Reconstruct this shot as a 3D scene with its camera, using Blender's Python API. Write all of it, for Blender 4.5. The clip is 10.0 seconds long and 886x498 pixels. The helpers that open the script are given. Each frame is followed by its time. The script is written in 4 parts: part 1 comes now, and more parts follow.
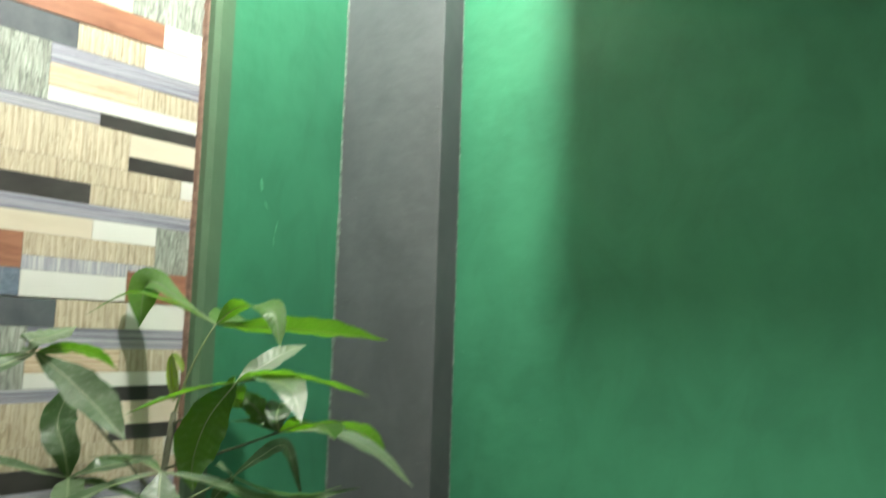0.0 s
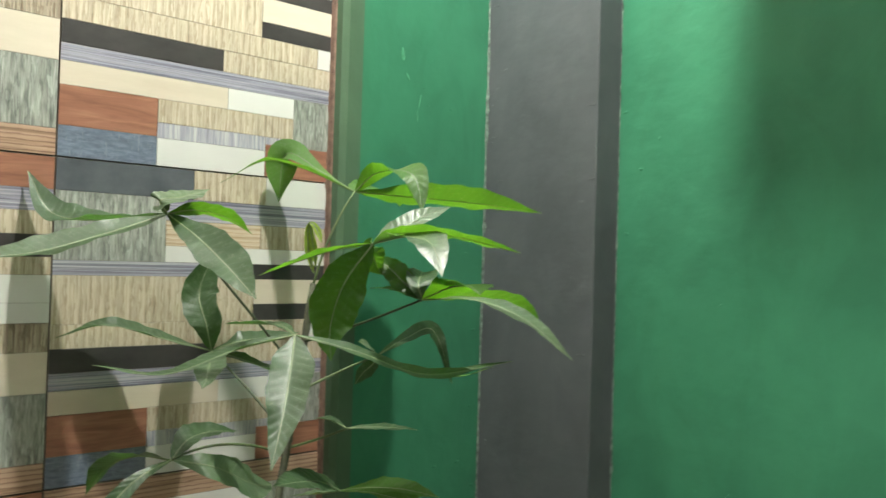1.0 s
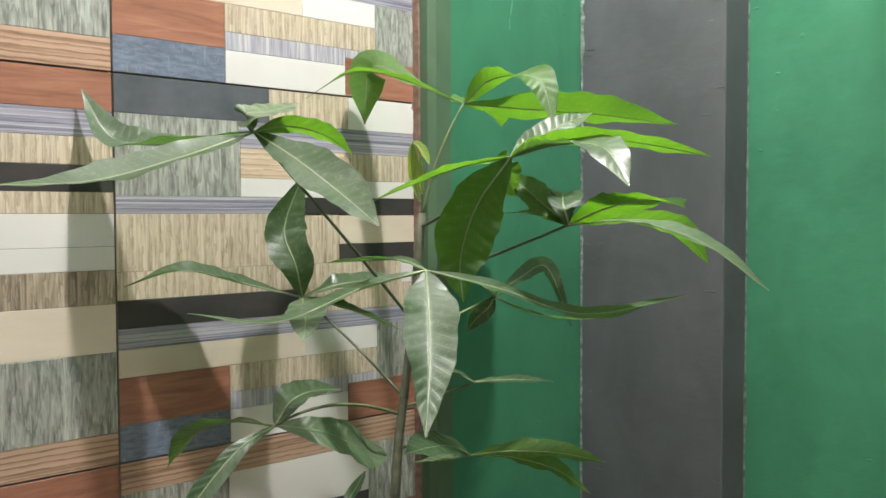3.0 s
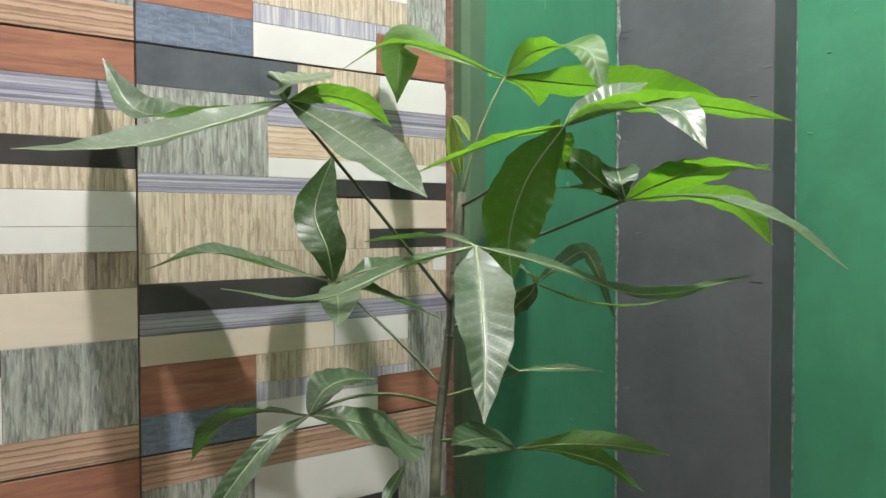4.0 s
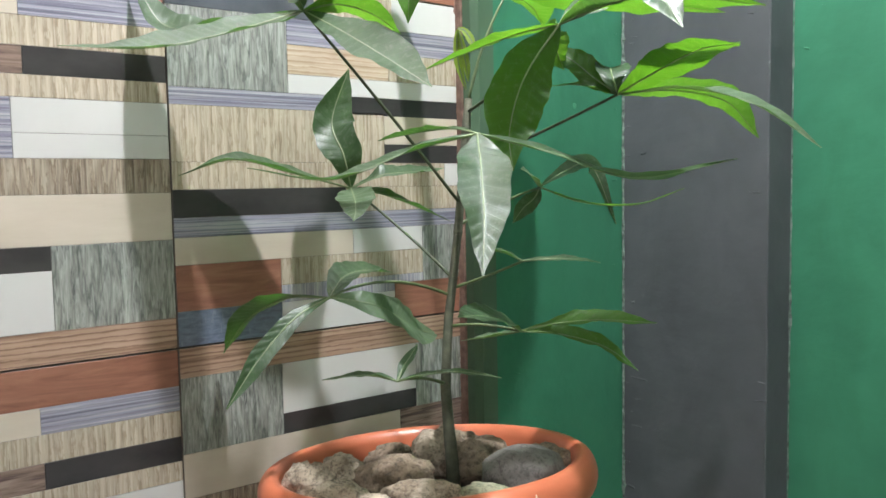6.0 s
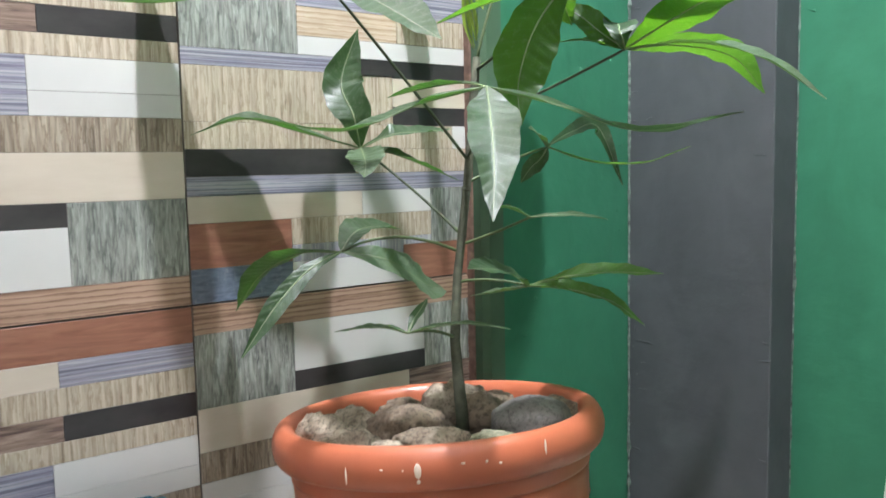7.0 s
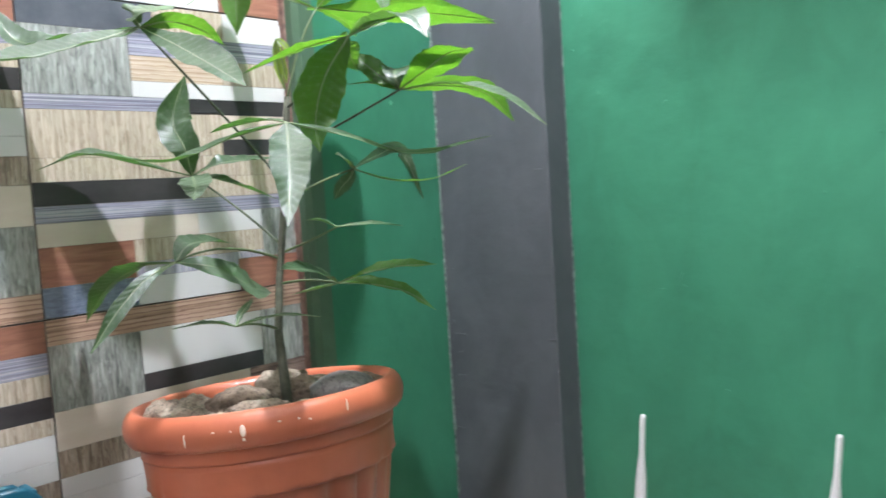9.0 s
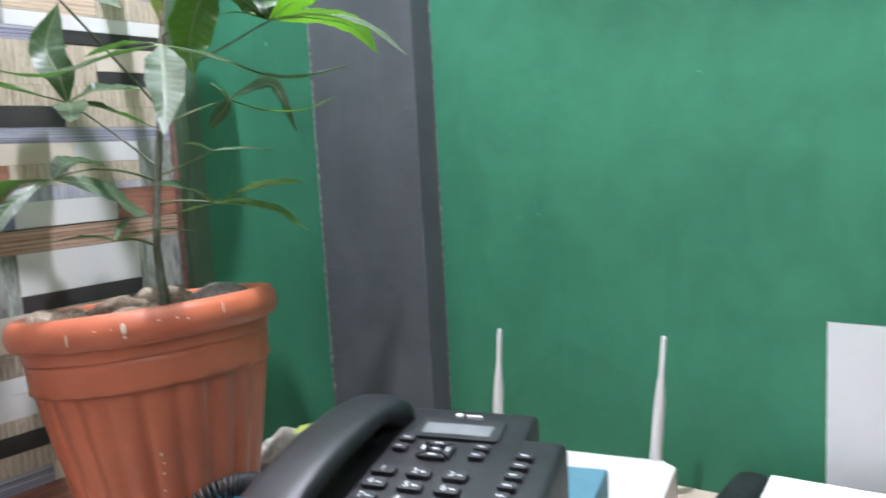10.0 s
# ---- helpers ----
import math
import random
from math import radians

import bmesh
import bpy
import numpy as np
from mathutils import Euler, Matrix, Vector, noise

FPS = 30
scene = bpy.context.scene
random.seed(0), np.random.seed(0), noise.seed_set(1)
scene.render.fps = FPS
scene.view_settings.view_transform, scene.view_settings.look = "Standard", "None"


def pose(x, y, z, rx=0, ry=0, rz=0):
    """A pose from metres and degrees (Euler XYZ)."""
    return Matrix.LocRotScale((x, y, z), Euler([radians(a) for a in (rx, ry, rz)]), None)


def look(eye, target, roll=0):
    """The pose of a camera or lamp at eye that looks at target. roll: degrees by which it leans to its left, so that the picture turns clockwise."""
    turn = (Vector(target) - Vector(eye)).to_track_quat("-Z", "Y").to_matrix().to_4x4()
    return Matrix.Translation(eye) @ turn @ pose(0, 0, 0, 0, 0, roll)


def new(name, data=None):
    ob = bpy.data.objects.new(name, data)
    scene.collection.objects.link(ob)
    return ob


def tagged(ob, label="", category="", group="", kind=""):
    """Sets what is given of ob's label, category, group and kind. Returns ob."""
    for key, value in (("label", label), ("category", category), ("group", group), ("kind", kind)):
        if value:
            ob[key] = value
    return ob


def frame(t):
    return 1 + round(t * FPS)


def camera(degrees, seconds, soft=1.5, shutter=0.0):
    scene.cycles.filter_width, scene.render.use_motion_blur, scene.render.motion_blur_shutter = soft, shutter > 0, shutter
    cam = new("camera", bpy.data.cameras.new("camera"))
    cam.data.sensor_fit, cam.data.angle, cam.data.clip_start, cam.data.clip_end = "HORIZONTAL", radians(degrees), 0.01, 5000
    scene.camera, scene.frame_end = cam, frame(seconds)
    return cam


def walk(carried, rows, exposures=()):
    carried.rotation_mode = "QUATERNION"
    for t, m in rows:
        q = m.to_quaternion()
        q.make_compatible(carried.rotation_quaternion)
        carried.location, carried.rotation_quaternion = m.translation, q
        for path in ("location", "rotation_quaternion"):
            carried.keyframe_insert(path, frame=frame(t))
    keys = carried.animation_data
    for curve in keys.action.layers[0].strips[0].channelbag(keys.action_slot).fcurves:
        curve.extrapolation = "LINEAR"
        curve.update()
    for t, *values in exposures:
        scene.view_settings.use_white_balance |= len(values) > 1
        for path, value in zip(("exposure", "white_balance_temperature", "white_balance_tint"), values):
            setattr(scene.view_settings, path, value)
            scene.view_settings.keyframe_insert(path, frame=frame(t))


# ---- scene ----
cam = camera(57.3, 10.0, soft=1.5, shutter=0.5)
PATH = [
    (0, (0.847, -0.726, 1.225), (-0.404, 0.821, 1.437), 1.9),
    (0.5, (0.822, -0.679, 1.179), (-0.586, 0.738, 1.271), 1.1),
    (1, (0.783, -0.649, 1.164), (-0.746, 0.639, 1.199), 1.7),
    (1.5, (0.751, -0.635, 1.155), (-0.82, 0.602, 1.169), -2.6),
    (2, (0.698, -0.647, 1.148), (-0.814, 0.663, 1.115), -1.3),
    (2.5, (0.648, -0.658, 1.136), (-0.893, 0.618, 1.112), -0.4),
    (2.7, (0.645, -0.643, 1.142), (-0.908, 0.615, 1.056), -0.2),
    (3.8, (0.599, -0.64, 1.123), (-0.967, 0.603, 1.066), -0.4),
    (4, (0.594, -0.638, 1.12), (-0.973, 0.603, 1.056), -0.1),
    (4.5, (0.609, -0.649, 1.126), (-0.961, 0.589, 1.075), -0.6),
    (5, (0.63, -0.661, 1.115), (-0.958, 0.554, 1.055), -0.7),
    (5.5, (0.638, -0.655, 1.088), (-0.946, 0.561, 0.966), -1.5),
    (5.7, (0.638, -0.658, 1.081), (-0.956, 0.542, 0.942), -1.2),
    (6.8, (0.639, -0.661, 1.06), (-0.959, 0.528, 0.881), -1.1),
    (7, (0.644, -0.669, 1.056), (-0.958, 0.512, 0.86), -1.2),
    (7.5, (0.671, -0.673, 1.04), (-0.961, 0.464, 0.831), -0.2),
    (8, (0.722, -0.673, 1.028), (-0.919, 0.45, 0.819), -0.2),
    (8.5, (0.758, -0.684, 1.034), (-0.826, 0.523, 0.852), -1.3),
    (9, (0.78, -0.718, 1.047), (-0.615, 0.708, 0.9), -3.6),
    (9.5, (0.798, -0.753, 1.027), (-0.492, 0.763, 0.831), -2.7),
    (10, (0.841, -0.763, 1.004), (-0.341, 0.833, 0.77), -3.2),
]
walk(cam, [(t, look(eye, target, roll)) for t, eye, target, roll in PATH],
     exposures=[(0.0, -0.22, 6550, -5), (2.5, 0.06, 6450, 7), (5.0, 0.16, 6100, 9), (7.5, 0.43, 5700, 12), (8.5, 0.47, 5640, 14), (9.5, 0.62, 5580, 15), (10.0, 0.50, 5550, 17)])

# ---- light ----
world = bpy.data.worlds.new("world")
scene.world = world
world.use_nodes = True
world.node_tree.nodes["Background"].inputs[0].default_value = (0.55, 0.6, 0.65, 1)
world.node_tree.nodes["Background"].inputs[1].default_value = 0.05


def area_lamp(name, at, size, size_y, watts, colour, target):
    d = bpy.data.lights.new(name, "AREA")
    d.shape, d.size, d.size_y, d.energy, d.color = "RECTANGLE", size, size_y, watts, colour
    ob = new(name, d)
    ob.matrix_world = look(at, target)
    return ob


LAMP, BULB = (0.375, -0.308, 2.05), 3500.0
FILL = (1.30, -1.50, 2.50)
# added fill light, placed to lift the tiles and the shadows
area_lamp("room_tube_light", FILL, 0.58, 0.28, 7.5, (1.0, 0.945, 0.86), (0.25, -0.75, 0))

# ---- materials ----


class Mat:
    """A node material under construction."""

    def __init__(self, name, rough=0.5, metal=0.0, spec=0.5):
        self.m = bpy.data.materials.new(name)
        self.m.use_nodes = True
        self.t = self.m.node_tree
        self.bsdf = self.t.nodes["Principled BSDF"]
        self.bsdf.inputs["Roughness"].default_value = rough
        self.bsdf.inputs["Metallic"].default_value = metal
        self.bsdf.inputs["Specular IOR Level"].default_value = spec

    def node(self, kind, **values):
        n = self.t.nodes.new(kind)
        for k, v in values.items():
            n.inputs[k.replace("_", " ")].default_value = v
        return n

    def link(self, a, b):
        self.t.links.new(a, b)

    def coords(self, scale, shift=True):
        geo = self.t.nodes.new("ShaderNodeNewGeometry")
        mp = self.t.nodes.new("ShaderNodeMapping")
        mp.inputs["Scale"].default_value = scale
        self.link(geo.outputs["Position"], mp.inputs["Vector"])
        if shift:
            info = self.t.nodes.new("ShaderNodeObjectInfo")
            mul = self.t.nodes.new("ShaderNodeMath")
            mul.operation = "MULTIPLY"
            mul.inputs[1].default_value = 37.0
            self.link(info.outputs["Random"], mul.inputs[0])
            self.link(mul.outputs[0], mp.inputs["Location"])
        return mp.outputs["Vector"]

    def noise(self, scale, size=1.0, detail=5.0, rough=0.55, distort=0.0, shift=True):
        n = self.node("ShaderNodeTexNoise", Scale=size, Detail=detail, Roughness=rough, Distortion=distort)
        self.link(self.coords(scale, shift), n.inputs["Vector"])
        return n.outputs["Fac"]

    def ramp(self, fac, stops):
        r = self.t.nodes.new("ShaderNodeValToRGB")
        e = r.color_ramp.elements
        e[0].position, e[0].color = stops[0][0], (*stops[0][1], 1)
        e[1].position, e[1].color = stops[-1][0], (*stops[-1][1], 1)
        for p, c in stops[1:-1]:
            e.new(p).color = (*c, 1)
        self.link(fac, r.inputs["Fac"])
        return r.outputs["Color"]

    def mix(self, fac, a, b, blend="MIX"):
        n = self.t.nodes.new("ShaderNodeMix")
        n.data_type, n.blend_type = "RGBA", blend
        for sock, v in ((n.inputs["Factor"], fac), (n.inputs["A"], a), (n.inputs["B"], b)):
            if isinstance(v, (int, float)):
                sock.default_value = v
            elif isinstance(v, tuple):
                sock.default_value = (*v, 1)
            else:
                self.link(v, sock)
        return n.outputs["Result"]

    def colour(self, out):
        if isinstance(out, tuple):
            self.bsdf.inputs["Base Color"].default_value = (*out, 1)
        else:
            self.link(out, self.bsdf.inputs["Base Color"])
        return self

    def bump(self, fac, strength=0.2, distance=0.001):
        n = self.node("ShaderNodeBump", Strength=strength, Distance=distance)
        self.link(fac, n.inputs["Height"])
        if self.bsdf.inputs["Normal"].is_linked:
            self.link(self.bsdf.inputs["Normal"].links[0].from_socket, n.inputs["Normal"])
        self.link(n.outputs["Normal"], self.bsdf.inputs["Normal"])
        return self

    def roughness(self, fac, lo, hi):
        r = self.node("ShaderNodeMapRange", To_Min=lo, To_Max=hi)
        self.link(fac, r.inputs["Value"])
        self.link(r.outputs["Result"], self.bsdf.inputs["Roughness"])
        return self


def plain(name, c, rough=0.5, vary=0.12, size=25.0, metal=0.0, bump=0.1, depth=0.0006, spec=0.5):
    """A surface of one colour with stains and fine relief."""
    m = Mat(name, rough, metal, spec)
    lo = tuple(v * (1 - vary) for v in c)
    hi = tuple(min(1, v * (1 + vary)) for v in c)
    m.colour(m.ramp(m.noise((1, 1, 1), size), [(0.3, lo), (0.7, hi)]))
    fine = m.noise((1, 1, 1), size * 14)
    m.bump(fine, bump, depth)
    m.roughness(m.noise((1, 1, 1), size * 2.3), rough * 0.8, min(1, rough * 1.2))
    return m.m


def printed(name, stops, scale, distort=0.0, detail=6.0, over=0.15, streak=None, rings=None):
    """A glazed printed plank pattern; scale gives the grain's direction on the wall."""
    m = Mat(name, 0.24)
    base = m.ramp(m.noise(scale, 1.0, detail, 0.62, distort), stops)
    if streak:
        s = m.noise(streak[0], 1.0, 3.0, 0.7, 0.4)
        base = m.mix(m.ramp(s, [(streak[2], (0, 0, 0)), (streak[2] + 0.06, (1, 1, 1))]), base, streak[1])
    soft = m.noise((14, 14, 14), 1.0, 3.0)
    m.colour(m.mix(over, base, m.ramp(soft, [(0.3, (0.25, 0.25, 0.25)), (0.7, (1, 1, 1))]), "MULTIPLY"))
    if rings:
        wv = m.t.nodes.new("ShaderNodeTexWave")
        wv.wave_type, wv.bands_direction, wv.wave_profile = "BANDS", rings[0], "SAW"
        wv.inputs["Scale"].default_value = rings[1]
        wv.inputs["Distortion"].default_value = rings[2]
        wv.inputs["Detail"].default_value = 3.0
        wv.inputs["Detail Scale"].default_value = rings[3]
        wv.inputs["Detail Roughness"].default_value = 0.6
        m.link(m.coords((1, 1, 0.22) if rings[0] == "Y" else (1, 0.16, 1)), wv.inputs["Vector"])
        lines = m.ramp(wv.outputs["Fac"], [(0.0, (1, 1, 1)), (0.55, (0.9, 0.88, 0.86)), (0.86, rings[4]), (1.0, (0.95, 0.95, 0.95))])
        base = m.mix(0.8, base, lines, "MULTIPLY")
        m.colour(m.mix(over, base, m.ramp(soft, [(0.3, (0.25, 0.25, 0.25)), (0.7, (1, 1, 1))]), "MULTIPLY"))
    m.bump(m.noise(scale, 1.0, 4.0), 0.08, 0.0003)
    m.roughness(soft, 0.32, 0.40)
    m.bsdf.inputs["Specular IOR Level"].default_value = 0.4
    return m.m


PALE = [(0.30, (0.30, 0.25, 0.18)), (0.45, (0.47, 0.41, 0.315)), (0.66, (0.60, 0.54, 0.43))]
INK = {
    "white": printed("white_glaze", [(0.3, (0.54, 0.54, 0.52)), (0.7, (0.61, 0.61, 0.58))], (6, 6, 6), over=0.05),
    "cream": printed("cream_glaze", [(0.3, (0.50, 0.44, 0.35)), (0.7, (0.58, 0.52, 0.43))], (8, 8, 40), over=0.08),
    "slate": printed("slate_print", [(0.3, (0.055, 0.062, 0.072)), (0.7, (0.115, 0.125, 0.14))], (20, 20, 20)),
    "dark": printed("dark_print", [(0.3, (0.030, 0.028, 0.028)), (0.7, (0.06, 0.056, 0.054))], (15, 15, 30)),
    "pale": printed("pale_wood_print", PALE, (40, 420, 16), 0.5, streak=((40, 520, 24), (0.27, 0.215, 0.15), 0.63), rings=("Y", 42.0, 5.0, 9.0, (0.62, 0.56, 0.48))),
    "knot": printed("knotted_wood_print", [(0.32, (0.17, 0.135, 0.10)), (0.5, (0.33, 0.28, 0.215)), (0.66, (0.47, 0.41, 0.32))], (40, 360, 22), 0.8, rings=("Y", 36.0, 9.0, 6.0, (0.5, 0.44, 0.38))),
    "fine": printed("fine_pine_print", [(0.35, (0.46, 0.36, 0.25)), (0.55, (0.60, 0.50, 0.38)), (0.7, (0.66, 0.57, 0.45))], (20, 8, 240), 0.3, rings=("Z", 70.0, 2.5, 6.0, (0.6, 0.5, 0.4))),
    "gray": printed("weathered_grey_print", [(0.32, (0.15, 0.16, 0.145)), (0.48, (0.28, 0.30, 0.27)), (0.66, (0.43, 0.45, 0.41))], (40, 300, 36), 0.9, streak=((30, 330, 40), (0.15, 0.16, 0.15), 0.63), rings=("Y", 22.0, 12.0, 5.0, (0.5, 0.5, 0.5))),
    "stripe": printed("blue_striped_print", [(0.38, (0.15, 0.15, 0.20)), (0.48, (0.29, 0.29, 0.36)), (0.62, (0.45, 0.45, 0.49))], (10, 4, 420), 0.25, rings=("Z", 85.0, 1.6, 5.0, (0.45, 0.45, 0.5))),
    "blue": printed("blue_slate_print", [(0.3, (0.085, 0.105, 0.15)), (0.5, (0.135, 0.165, 0.22)), (0.72, (0.20, 0.235, 0.295))], (60, 90, 330), 0.4, streak=((60, 420, 60), (0.20, 0.23, 0.27), 0.60)),
    "bluev": printed("blue_upright_print", [(0.34, (0.22, 0.22, 0.27)), (0.5, (0.36, 0.36, 0.41)), (0.64, (0.50, 0.50, 0.50))], (60, 420, 18), 0.3),
    "red": printed("red_wood_print", [(0.3, (0.19, 0.085, 0.055)), (0.55, (0.29, 0.135, 0.088)), (0.75, (0.37, 0.19, 0.13))], (30, 12, 120), 1.2),
    "wood": printed("tan_striped_print", [(0.36, (0.27, 0.175, 0.12)), (0.48, (0.40, 0.27, 0.19)), (0.64, (0.49, 0.35, 0.26))], (14, 5, 260), 0.4, rings=("Z", 70.0, 2.5, 6.0, (0.36, 0.28, 0.24))),
    "brown": printed("brown_wood_print", [(0.36, (0.085, 0.055, 0.045)), (0.5, (0.23, 0.165, 0.13)), (0.66, (0.35, 0.27, 0.22))], (20, 16, 280), 0.8),
}
GROUT = plain("grey_grout", (0.19, 0.165, 0.14), 0.85, 0.3, 90)
BISCUIT = plain("red_tile_body", (0.19, 0.115, 0.088), 0.85, 0.35, 120, bump=0.5, depth=0.002)


def painted(name, c, dark, rough):
    """Brushed enamel paint over uneven plaster."""
    m = Mat(name, rough)
    big = m.noise((1, 1, 1.0), 5.0, 4.0, 0.6, 0.5, False)
    stains = m.noise((1, 1, 0.6), 16.0, 5.0, 0.6, 1.0, False)
    base = m.mix(m.ramp(big, [(0.35, (0, 0, 0)), (0.7, (1, 1, 1))]), dark, c)
    m.colour(m.mix(0.16, base, m.ramp(stains, [(0.35, (0.3, 0.3, 0.3)), (0.6, (1, 1, 1))]), "MULTIPLY"))
    m.bump(m.noise((1, 1, 1), 7.0, 3.0, 0.5, 0.0, False), 0.5, 0.010)
    m.bump(m.noise((1, 1, 1.3), 34.0, 4.0, 0.5, 0.15, False), 0.40, 0.0022)
    m.bump(m.noise((0.3, 0.3, 1.6), 60.0, 3.0, 0.5, 0.4, False), 0.12, 0.0012)
    m.roughness(stains, rough * 0.85, rough * 1.25)
    m.bsdf.inputs["Specular IOR Level"].default_value = 0.18
    return m.m


GREEN = painted("green_enamel", (0.049, 0.196, 0.109), (0.042, 0.165, 0.093), 0.42)
GREY = painted("grey_enamel", (0.100, 0.107, 0.114), (0.080, 0.087, 0.093), 0.42)
CREAM_WALL = plain("cream_wall", (0.62, 0.60, 0.54), 0.7, 0.06, 4)
CEILING = plain("white_ceiling", (0.78, 0.78, 0.76), 0.8, 0.04, 5)
FLOOR = plain("floor_stone", (0.30, 0.28, 0.25), 0.4, 0.2, 9)
CHALK = plain("flaked_paint_edge", (0.115, 0.155, 0.13), 0.85, 0.7, 130, bump=0.5, depth=0.002)
DESK = plain("desk_laminate", (0.50, 0.42, 0.33), 0.4, 0.1, 12)
TERRACOTTA = plain("terracotta_plastic", (0.47, 0.135, 0.064), 0.36, 0.1, 22, bump=0.12)
LIME = plain("lime_splash", (0.78, 0.66, 0.55), 0.6, 0.1, 200)
SOIL = plain("dark_soil", (0.045, 0.033, 0.025), 0.95, 0.4, 160, bump=0.9, depth=0.004)
BLACK = plain("black_plastic", (0.014, 0.015, 0.017), 0.44, 0.2, 60, bump=0.15, depth=0.0003)
BLACK_KEY = plain("black_key_rubber", (0.020, 0.021, 0.024), 0.42, 0.2, 90)
INK_WHITE = plain("white_lettering", (0.72, 0.74, 0.75), 0.6, 0.05, 50)
LCD = plain("grey_display", (0.19, 0.21, 0.21), 0.12, 0.12, 40, bump=0.0)
WHITE_PLASTIC = plain("white_plastic", (0.60, 0.59, 0.575), 0.4, 0.04, 30)
BLUE_BOX = plain("blue_card", (0.085, 0.20, 0.255), 0.55, 0.08, 30)
TEAL = plain("teal_plastic", (0.009, 0.070, 0.102), 0.32, 0.15, 25)
PAPER = plain("white_paper", (0.92, 0.92, 0.92), 0.75, 0.01, 20)
PAPER_OLD = plain("crumpled_paper", (0.46, 0.43, 0.38), 0.8, 0.2, 30)
YELLOW = plain("yellow_green_card", (0.40, 0.46, 0.10), 0.6, 0.1, 30)
ORANGE = plain("orange_print", (0.72, 0.34, 0.045), 0.6, 0.05, 60)
RED = plain("red_card", (0.45, 0.07, 0.05), 0.5, 0.1, 60)
CHROME = plain("chrome", (0.62, 0.62, 0.63), 0.16, 0.05, 40, metal=1.0)
LAMP_WHITE = plain("lamp_housing", (0.8, 0.8, 0.8), 0.4, 0.03, 20)


def stone_mat(name, lo, hi, rough, pits):
    m = Mat(name, rough)
    m.colour(m.mix(0.6, m.ramp(m.noise((1, 1, 1), 45), [(0.3, lo), (0.7, hi)]),
                   m.ramp(m.noise((1, 1, 1), 240, 6, 0.8), [(0.40, (0.07, 0.06, 0.05)), (0.52, (1, 1, 1))]), "MULTIPLY"))
    m.bump(m.noise((1, 1, 1), 260, 6, 0.7), pits, 0.004)
    return m.m


STONE = [stone_mat("pumice_stone", (0.26, 0.205, 0.145), (0.62, 0.53, 0.41), 0.9, 1.0),
         stone_mat("dark_pebble", (0.10, 0.094, 0.084), (0.18, 0.17, 0.155), 0.7, 0.3),
         stone_mat("brown_pebble", (0.16, 0.118, 0.08), (0.34, 0.265, 0.19), 0.8, 0.8),
         stone_mat("mossy_stone", (0.20, 0.20, 0.12), (0.36, 0.36, 0.25), 0.85, 0.6)]


def leaf_mat(name, top, glow, share, rough):
    """A leaf: glossy skin over a body that lets light through."""
    m = Mat(name, rough)
    c = m.ramp(m.noise((1, 1, 1), 30), [(0.3, tuple(v * 0.8 for v in top)), (0.7, tuple(v * 1.2 for v in top))])
    dust = m.noise((1, 1, 1), 210, 5, 0.7)
    uv = m.t.nodes.new("ShaderNodeUVMap")
    sep = m.t.nodes.new("ShaderNodeSeparateXYZ")
    m.link(uv.outputs["UV"], sep.inputs["Vector"])
    saw = m.t.nodes.new("ShaderNodeMath")
    saw.operation = "PINGPONG"
    saw.inputs[1].default_value = 0.5
    m.link(sep.outputs["X"], saw.inputs[0])
    vein = m.ramp(saw.outputs[0], [(0.0, (1, 1, 1)), (0.10, (0, 0, 0))])
    c = m.mix(m.ramp(saw.outputs[0], [(0.0, (0.26, 0.26, 0.26)), (0.09, (0, 0, 0))]), c, tuple(min(1, v * 2.0 + 0.02) for v in top))
    m.colour(m.mix(m.ramp(dust, [(0.53, (0, 0, 0)), (0.72, (0.42, 0.42, 0.42))]), c, (0.26, 0.29, 0.22)))
    m.bump(m.noise((1, 1, 1), 190, 3), 0.15, 0.0008)
    m.bump(vein, 0.2, 0.0005)
    m.roughness(dust, rough * 0.8, rough * 1.4)
    m.bsdf.inputs["Specular IOR Level"].default_value = 0.55
    tr = m.node("ShaderNodeBsdfTranslucent")
    m.link(m.ramp(m.noise((1, 1, 1), 24), [(0.3, tuple(v * 0.85 for v in glow)), (0.7, glow)]), tr.inputs["Color"])
    mx = m.node("ShaderNodeMixShader", Fac=share)
    m.link(m.bsdf.outputs[0], mx.inputs[1])
    m.link(tr.outputs[0], mx.inputs[2])
    m.link(mx.outputs[0], m.t.nodes["Material Output"].inputs["Surface"])
    return m.m


LEAF = leaf_mat("mature_leaf", (0.039, 0.070, 0.033), (0.085, 0.24, 0.02), 0.30, 0.37)
LEAF_PALE = leaf_mat("pale_glossy_leaf", (0.085, 0.125, 0.070), (0.12, 0.28, 0.03), 0.26, 0.34)
LEAF_YOUNG = leaf_mat("young_leaf", (0.07, 0.155, 0.035), (0.155, 0.37, 0.018), 0.42, 0.42)
# darker copy of the leaf, with the shade put into its colour
LEAF_SHADED = leaf_mat("shaded_leaf", (0.030, 0.082, 0.012), (0.12, 0.30, 0.010), 0.52, 0.42)
RIB = plain("leaf_rib", (0.19, 0.25, 0.12), 0.5, 0.1, 60)
STALK = plain("green_stalk", (0.085, 0.12, 0.045), 0.5, 0.25, 60)
STALK_DARK = plain("dark_stalk", (0.050, 0.068, 0.030), 0.5, 0.25, 60)
BARK = plain("green_brown_bark", (0.070, 0.074, 0.046), 0.8, 0.35, 120, bump=0.6, depth=0.002)
BUD = leaf_mat("yellow_bud", (0.22, 0.33, 0.04), (0.4, 0.55, 0.05), 0.4, 0.4)

# ---- mesh helpers ----


